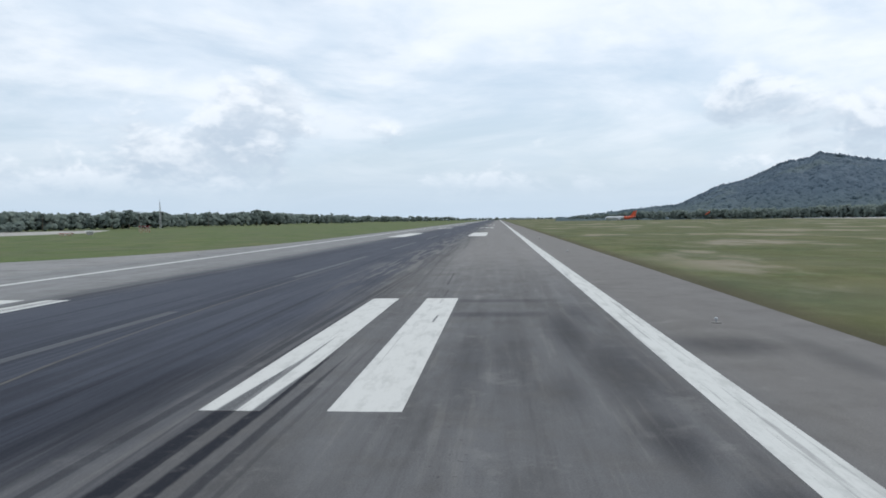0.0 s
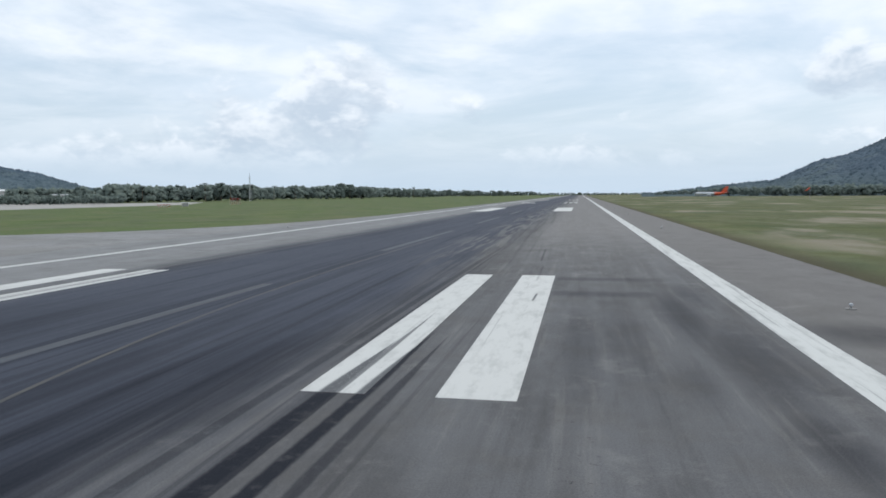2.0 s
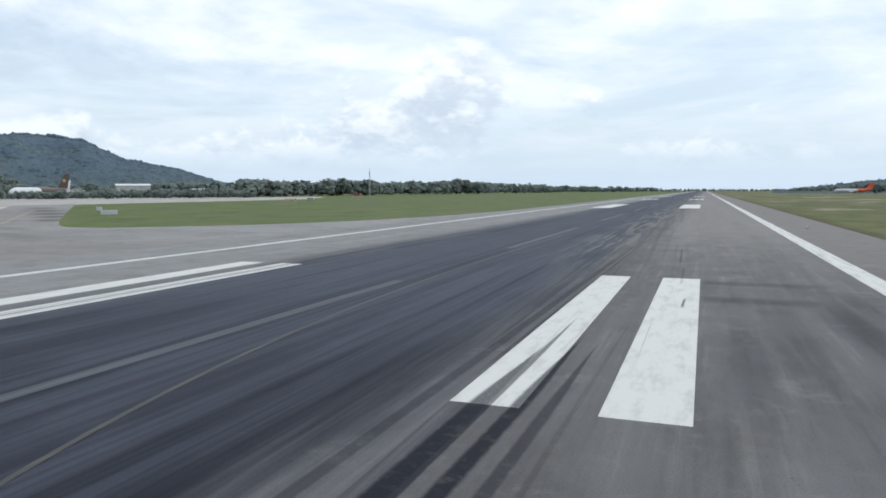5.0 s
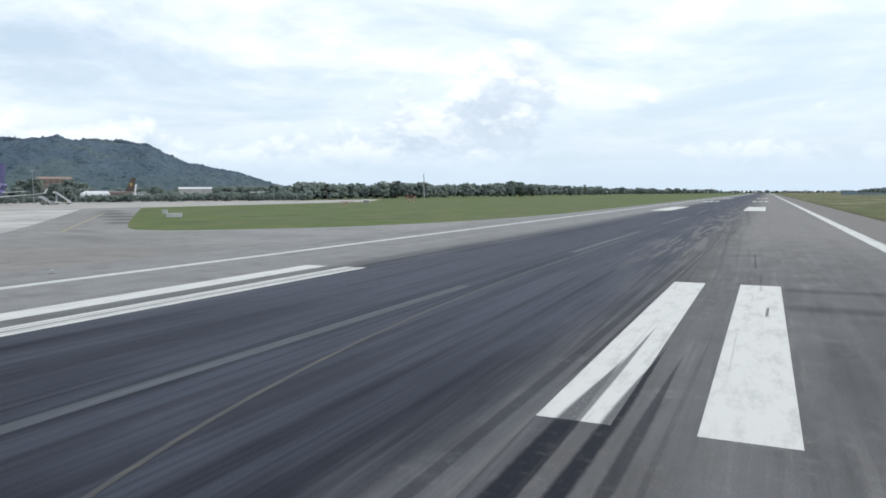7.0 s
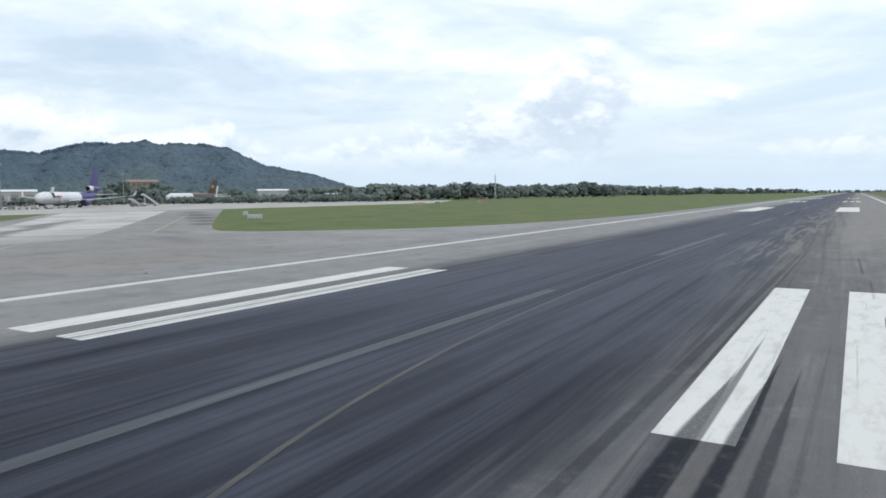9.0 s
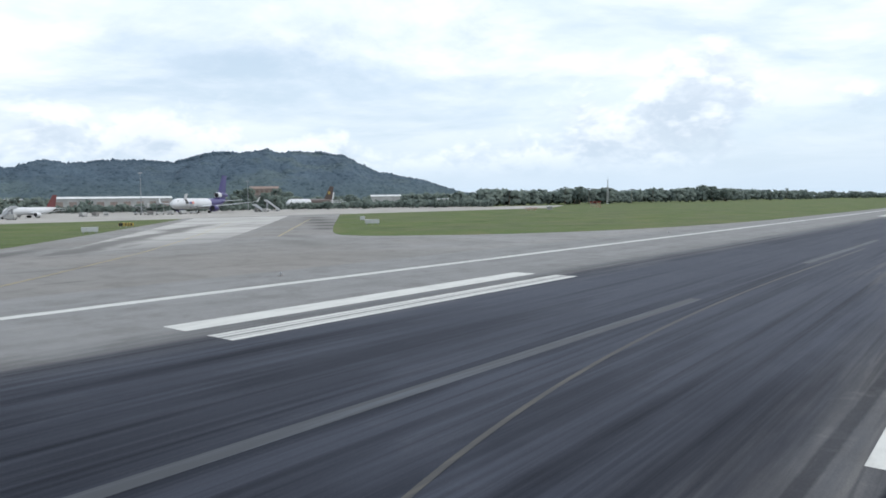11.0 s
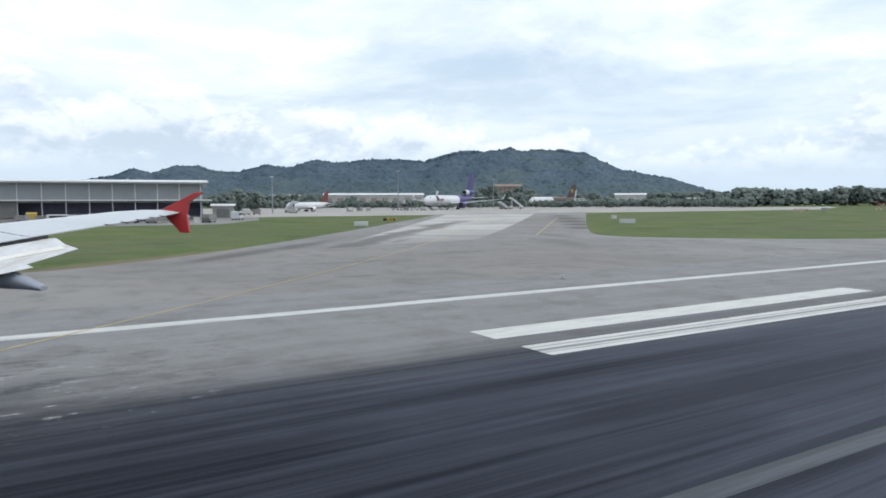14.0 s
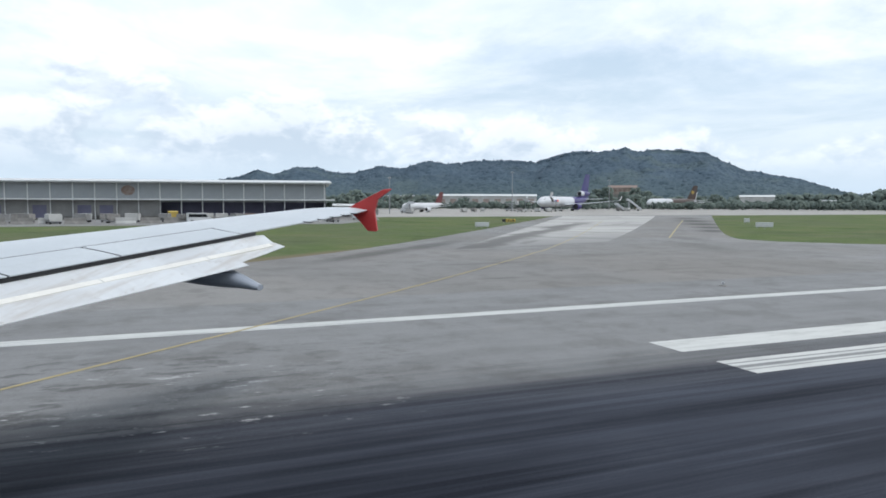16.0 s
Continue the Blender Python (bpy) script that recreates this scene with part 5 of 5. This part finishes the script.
def lattice_mast(x, y, h):
    root = new("radio_mast")
    root.location = (x, y, 0)
    tagged(root, "slender pale grey lattice radio mast beyond the grass", "mast")
    seg = 12
    for i in range(seg):
        z0, z1 = h * i / seg, h * (i + 1) / seg
        bm = bmesh.new()
        w0, w1 = 1.1 - 0.75 * i / seg, 1.1 - 0.75 * (i + 1) / seg
        for k in range(3):
            q, q2 = 2 * math.pi * k / 3, 2 * math.pi * (k + 1) / 3
            a, b = Vector((w0 * math.cos(q), w0 * math.sin(q), z0)), Vector((w1 * math.cos(q), w1 * math.sin(q), z1))
            c = Vector((w1 * math.cos(q2), w1 * math.sin(q2), z1))
            for p, e, t in ((a, b, 0.13), (a, c, 0.08)):
                loft(bm, [[tuple(v + Vector((t * math.cos(r2), t * math.sin(r2), 0))) for r2 in (0, 2.1, 4.2)] for v in (p, e)])
        part("lattice_section", bm, PALE_METAL, root)
    boxes("platform", [(-1.3, 1.3, -1.3, 1.3, h * 0.62, h * 0.65)], GEAR, root)
    bm = bmesh.new()
    loft(bm, [[(0.09 * math.cos(q), 0.09 * math.sin(q), z) for q in (0, 2.1, 4.2)] for z in (h, h + 3)])
    part("aerial", bm, GEAR, root)
    return root


lattice_mast(-298, 600, 22.5)


def flood_mast(az, d, h):
    x, y = polar(az, d)
    root = new("floodlight_mast")
    root.location = (x, y, 0)
    tagged(root, "tall grey floodlight mast at the apron edge", "lamp post", "apron floodlight masts")
    bm = bmesh.new()
    loft(bm, [[(rr * math.cos(q), rr * math.sin(q), z) for q in [j * math.pi / 4 for j in range(8)]] for z, rr in ((0, 0.22), (h, 0.10))])
    part("pole", bm, GEAR, root)
    boxes("crossarm", [(-1.5, 1.5, -0.1, 0.1, h - 0.3, h - 0.1)], GEAR, root)
    for k in (-1.2, -0.4, 0.4, 1.2):
        boxes("floodlight", [(k - 0.2, k + 0.2, -0.3, 0.1, h - 0.1, h + 0.2)], NACELLE, root)
    return root


flood_mast(72.2, 262, 13)
flood_mast(62.3, 330, 18)
flood_mast(54.6, 420, 17)
flood_mast(82.5, 300, 13)


def localiser(x, y, k, label, height=2.4, gap=0.9):
    root = new("antenna_array")
    root.matrix_world = pose(x, y, -0.05, 0, 0, 27)
    tagged(root, label, "antenna", "airfield aerials")
    for i in range(k):
        xx = (i - (k - 1) / 2) * gap
        for j in range(4):
            boxes("striped_post", [(xx - 0.13, xx + 0.13, -0.13, 0.13, height * j / 4, height * (j + 1) / 4)], RED_SKIN if (i + j) % 2 else PALE_METAL, root)
    boxes("crossbar", [(-(k * gap) / 2, (k * gap) / 2, -0.06, 0.06, height, height + 0.15)], RED_SKIN, root)
    return root


localiser(-178, 341, 6, "red and white striped aerial row in the grass", 3.0, 0.95)
x, y = polar(32.0, 300)
localiser(x, y, 5, "low red and white striped aerial row in the grass", 1.0, 1.0)
x, y = polar(30.5, 320)
shed("equipment_hut", x, y, facing(x, y), 2.4, 1.8, 1.3, WHITE_WALL, PALE_METAL, "small white equipment hut in the grass", 1, 0.15, WHITE_WALL)


def windsock(x, y):
    root = new("windsock")
    root.location = (x, y, 0)
    tagged(root, "orange windsock on a thin pole", "windsock")
    bm = bmesh.new()
    loft(bm, [[(0.09 * math.cos(q), 0.09 * math.sin(q), z) for q in (0, 1.57, 3.14, 4.71)] for z in (-0.05, 7)])
    part("pole", bm, GEAR, root)
    bm = bmesh.new()
    loft(bm, [[(-0.1 - d, rr * math.cos(q), 6.6 - d * 0.5 + rr * math.sin(q)) for q in [j * math.pi / 5 for j in range(10)]] for d, rr in ((0, 0.5), (1.2, 0.42), (2.6, 0.28))], caps=False)
    part("sock", bm, ORANGE, root)
    return root


x, y = polar(-17.0, 480)
windsock(x, y)


# ---- ground equipment ----
def airstair(x, y, rz, h=5.0, label="white mobile boarding stairs parked on the apron"):
    root = new("boarding_stairs")
    root.matrix_world = pose(x, y, 0, 0, 0, rz)
    tagged(root, label, "boarding stairs", "boarding stairs")
    n = 14
    run = h * 1.25
    for i in range(n):
        boxes("step", [(-0.8, 0.8, run * i / n, run * (i + 1) / n, h * (i + 0.6) / n, h * (i + 1) / n)], GEAR, root)
    for sx in (-1, 1):
        bm = bmesh.new()
        loft(bm, [[(sx * 0.85, 0, 0.3), (sx * 0.85, run, h + 0.1), (sx * 0.85, run + 1.2, h + 0.1), (sx * 0.85, run + 1.2, h + 1.1), (sx * 0.85, run, h + 1.1), (sx * 0.85, 0, 1.3)], [(sx * 0.9, 0, 0.3), (sx * 0.9, run, h + 0.1), (sx * 0.9, run + 1.2, h + 0.1), (sx * 0.9, run + 1.2, h + 1.1), (sx * 0.9, run, h + 1.1), (sx * 0.9, 0, 1.3)]])
        part("side_panel", bm, WHITE_SKIN, root)
        for yy in (run * 0.25, run * 0.95):
            bm = bmesh.new()
            loft(bm, [[(sx * 0.8 + o, yy + 0.4 * math.cos(q), 0.4 + 0.4 * math.sin(q)) for q in [j * math.pi / 6 for j in range(12)]] for o in (-0.12, 0.12)])
            part("wheel", bm, RUBBER, root)
    boxes("chassis", [(-0.9, 0.9, 0, run + 0.8, 0.35, 0.7), (-0.15, 0.15, run * 0.9, run + 0.2, 0.7, h)], GEAR, root)
    return root


def loader(x, y, rz, h, label):
    root = new("cargo_loader")
    root.matrix_world = pose(x, y, 0, 0, 0, rz)
    tagged(root, label, "cargo loader", "cargo loaders")
    boxes("chassis", [(-1.6, 1.6, -4, 4, 0.5, 1.0)], WHITE_WALL, root)
    boxes("deck", [(-1.6, 1.6, -4, 3, h, h + 0.3)], GEAR, root)
    boxes("cab", [(-1.6, -0.2, 3.0, 4.2, h - 0.4, h + 1.6)], WHITE_WALL, root, "white cab")
    for s in (-1, 1):
        bm = bmesh.new()
        for a, b in (((-3.5, 1.0), (2.5, h)), ((2.5, 1.0), (-3.5, h))):
            loft(bm, [[(s * 1.4 - 0.1, p[0] - 0.15, p[1]), (s * 1.4 + 0.1, p[0] - 0.15, p[1]), (s * 1.4 + 0.1, p[0] + 0.15, p[1]), (s * 1.4 - 0.1, p[0] + 0.15, p[1])] for p in (a, b)])
        part("scissor", bm, GEAR, root)
        for yy in (-2.8, 2.8):
            bm = bmesh.new()
            loft(bm, [[(s * 1.4 + o, yy + 0.5 * math.cos(q), 0.5 + 0.5 * math.sin(q)) for q in [j * math.pi / 6 for j in range(12)]] for o in (-0.2, 0.2)])
            part("wheel", bm, RUBBER, root)
    return root


for az, d, rz, h in ((52.2, 380, 150, 5.2), (53.5, 372, 120, 3.0), (71.2, 282, -60, 3.4)):
    x, y = polar(az, d)
    airstair(x, y, rz, h)
for az, d, rz, h, label in ((61.0, 330, 60, 4.6, "white scissor cargo loader at the cargo jet"), (62.2, 335, 20, 3.4, "white scissor cargo loader standing on the apron"), (58.6, 345, 60, 3.0, "white scissor cargo loader under the cargo jet")):
    x, y = polar(az, d)
    loader(x, y, rz, h, label)
for i, (az, d, mt) in enumerate(((60.3, 322, WHITE_WALL), (61.7, 318, BLOCK), (59.4, 326, WHITE_WALL), (66.2, 300, WHITE_WALL), (65.4, 305, BLOCK), (64.7, 308, WHITE_WALL), (53.9, 372, BLOCK), (53.3, 368, WHITE_WALL), (70.6, 262, WHITE_WALL), (73.4, 240, BLOCK), (74.2, 236, WHITE_WALL))):
    x, y = polar(az, d)
    cargo_container(x, y, 40 + 23 * i, mt, ("white" if mt is WHITE_WALL else "grey") + " air cargo container on a dolly")


# ---- single trees that stand out ----
def broad_tree(az, d, h, spread, seed, trunk_share=0.3):
    rng = np.random.default_rng(seed)
    x, y = polar(az, d)
    root = new("broadleaf_tree")
    root.location = (x, y, 0)
    tagged(root, "dark green spreading broadleaf tree", "tree", "trees at the airfield edge")
    bm = bmesh.new()
    loft(bm, [[(rr * math.cos(q), rr * math.sin(q), z) for q in [j * math.pi / 4 for j in range(8)]] for z, rr in ((-0.1, h * 0.035), (h * 0.4, h * 0.022), (h * 0.8, h * 0.008))])
    for k in range(7):
        q = k * 0.9
        z = h * rng.uniform(0.25, 0.5)
        e = Vector((spread * 0.7 * math.cos(q), spread * 0.7 * math.sin(q), z + h * 0.28))
        loft(bm, [[(0 + t * math.cos(r2), t * math.sin(r2), z) for r2 in (0, 2.1, 4.2)] if i == 0 else [(e.x + t * math.cos(r2), e.y + t * math.sin(r2), e.z) for r2 in (0, 2.1, 4.2)] for i, t in ((0, h * 0.012), (1, h * 0.004))])
    part("trunk", bm, BARK, root)
    c, r3, lean = [], [], []
    for k in range(150):
        q, rad, z = rng.uniform(0, 6.28), rng.random() ** 0.5, rng.uniform(trunk_share, 1.0)
        w0 = spread * rad * (1 - 0.6 * abs(z - 0.68) / 0.4)
        s = spread * rng.uniform(0.09, 0.2)
        c.append((w0 * math.cos(q), w0 * math.sin(q), h * z))
        r3.append((s, s, s * 0.7))
        lean.append(Vector((w0 * math.cos(q) / spread, w0 * math.sin(q) / spread, 0.2 + 0.8 * z)).normalized())
    v, f = clump_arrays(c, r3, rng, 0.45)
    raw_ob("crown", v, f, HAZED_LEAF, root, clump_normals(lean, 0.5))
    return root


for i, (az, d, h, sp) in enumerate(((28.2, 640, 15.5, 6.5), (28.6, 640, 13, 5), (19.0, 850, 18, 9), (18.3, 860, 17, 9), (20.0, 850, 16, 8), (17.4, 880, 15, 8), (9.0, 1300, 11, 8), (6.2, 1350, 11, 8), (-11.0, 1000, 12, 7), (74.8, 262, 8.2, 4.2), (73.6, 268, 7.6, 4.0), (75.6, 255, 7.0, 3.6), (52.6, 430, 8.5, 5), (52.4, 640, 17, 7), (54.6, 645, 18, 7), (53.3, 620, 13, 6), (55.4, 650, 16, 7), (51.6, 640, 14, 7), (50.8, 560, 9, 5), (46.6, 545, 10, 6))):
    broad_tree(az, d, h, sp, 100 + i, 0.3 if d > 400 else 0.12)


def palm(az, d, h, seed):
    rng = np.random.default_rng(seed)
    x, y = polar(az, d)
    root = new("palm_tree")
    root.location = (x, y, 0)
    tagged(root, "tall slim palm with a drooping crown", "palm tree", "trees at the airfield edge")
    bm = bmesh.new()
    loft(bm, [[(0.3 * (z / h) ** 2 + rr * math.cos(q), rr * math.sin(q), z) for q in [j * math.pi / 4 for j in range(8)]] for z, rr in ((-0.1, 0.28), (h * 0.5, 0.2), (h, 0.15))])
    part("trunk", bm, BARK, root)
    for k in range(13):
        bm = bmesh.new()
        q = 2 * math.pi * k / 13 + rng.uniform(-0.2, 0.2)
        rise, ln = rng.uniform(0.1, 1.3), rng.uniform(2.6, 3.4)
        rows = []
        for t in (0, 0.3, 0.6, 0.85, 1.0):
            dd = ln * t
            z = h + rise * t * 1.6 - 2.3 * t * t
            wd = 0.5 * math.sin(math.pi * min(t + 0.12, 1.0)) + 0.03
            px, py = 0.3 + dd * math.cos(q), dd * math.sin(q)
            rows.append([(px - wd * math.sin(q), py + wd * math.cos(q), z - 0.18), (px, py, z + 0.02), (px + wd * math.sin(q), py - wd * math.cos(q), z - 0.18), (px, py, z - 0.03)])
        loft(bm, rows)
        part("frond", bm, HAZED_LEAF, root)
    return root


for i, (az, d, h) in enumerate(((29.35, 620, 15.0), (27.5, 640, 14.0), (24.2, 690, 13.5), (22.6, 720, 14), (33.8, 560, 12), (13.2, 1000, 15))):
    palm(az, d, h, 300 + i)
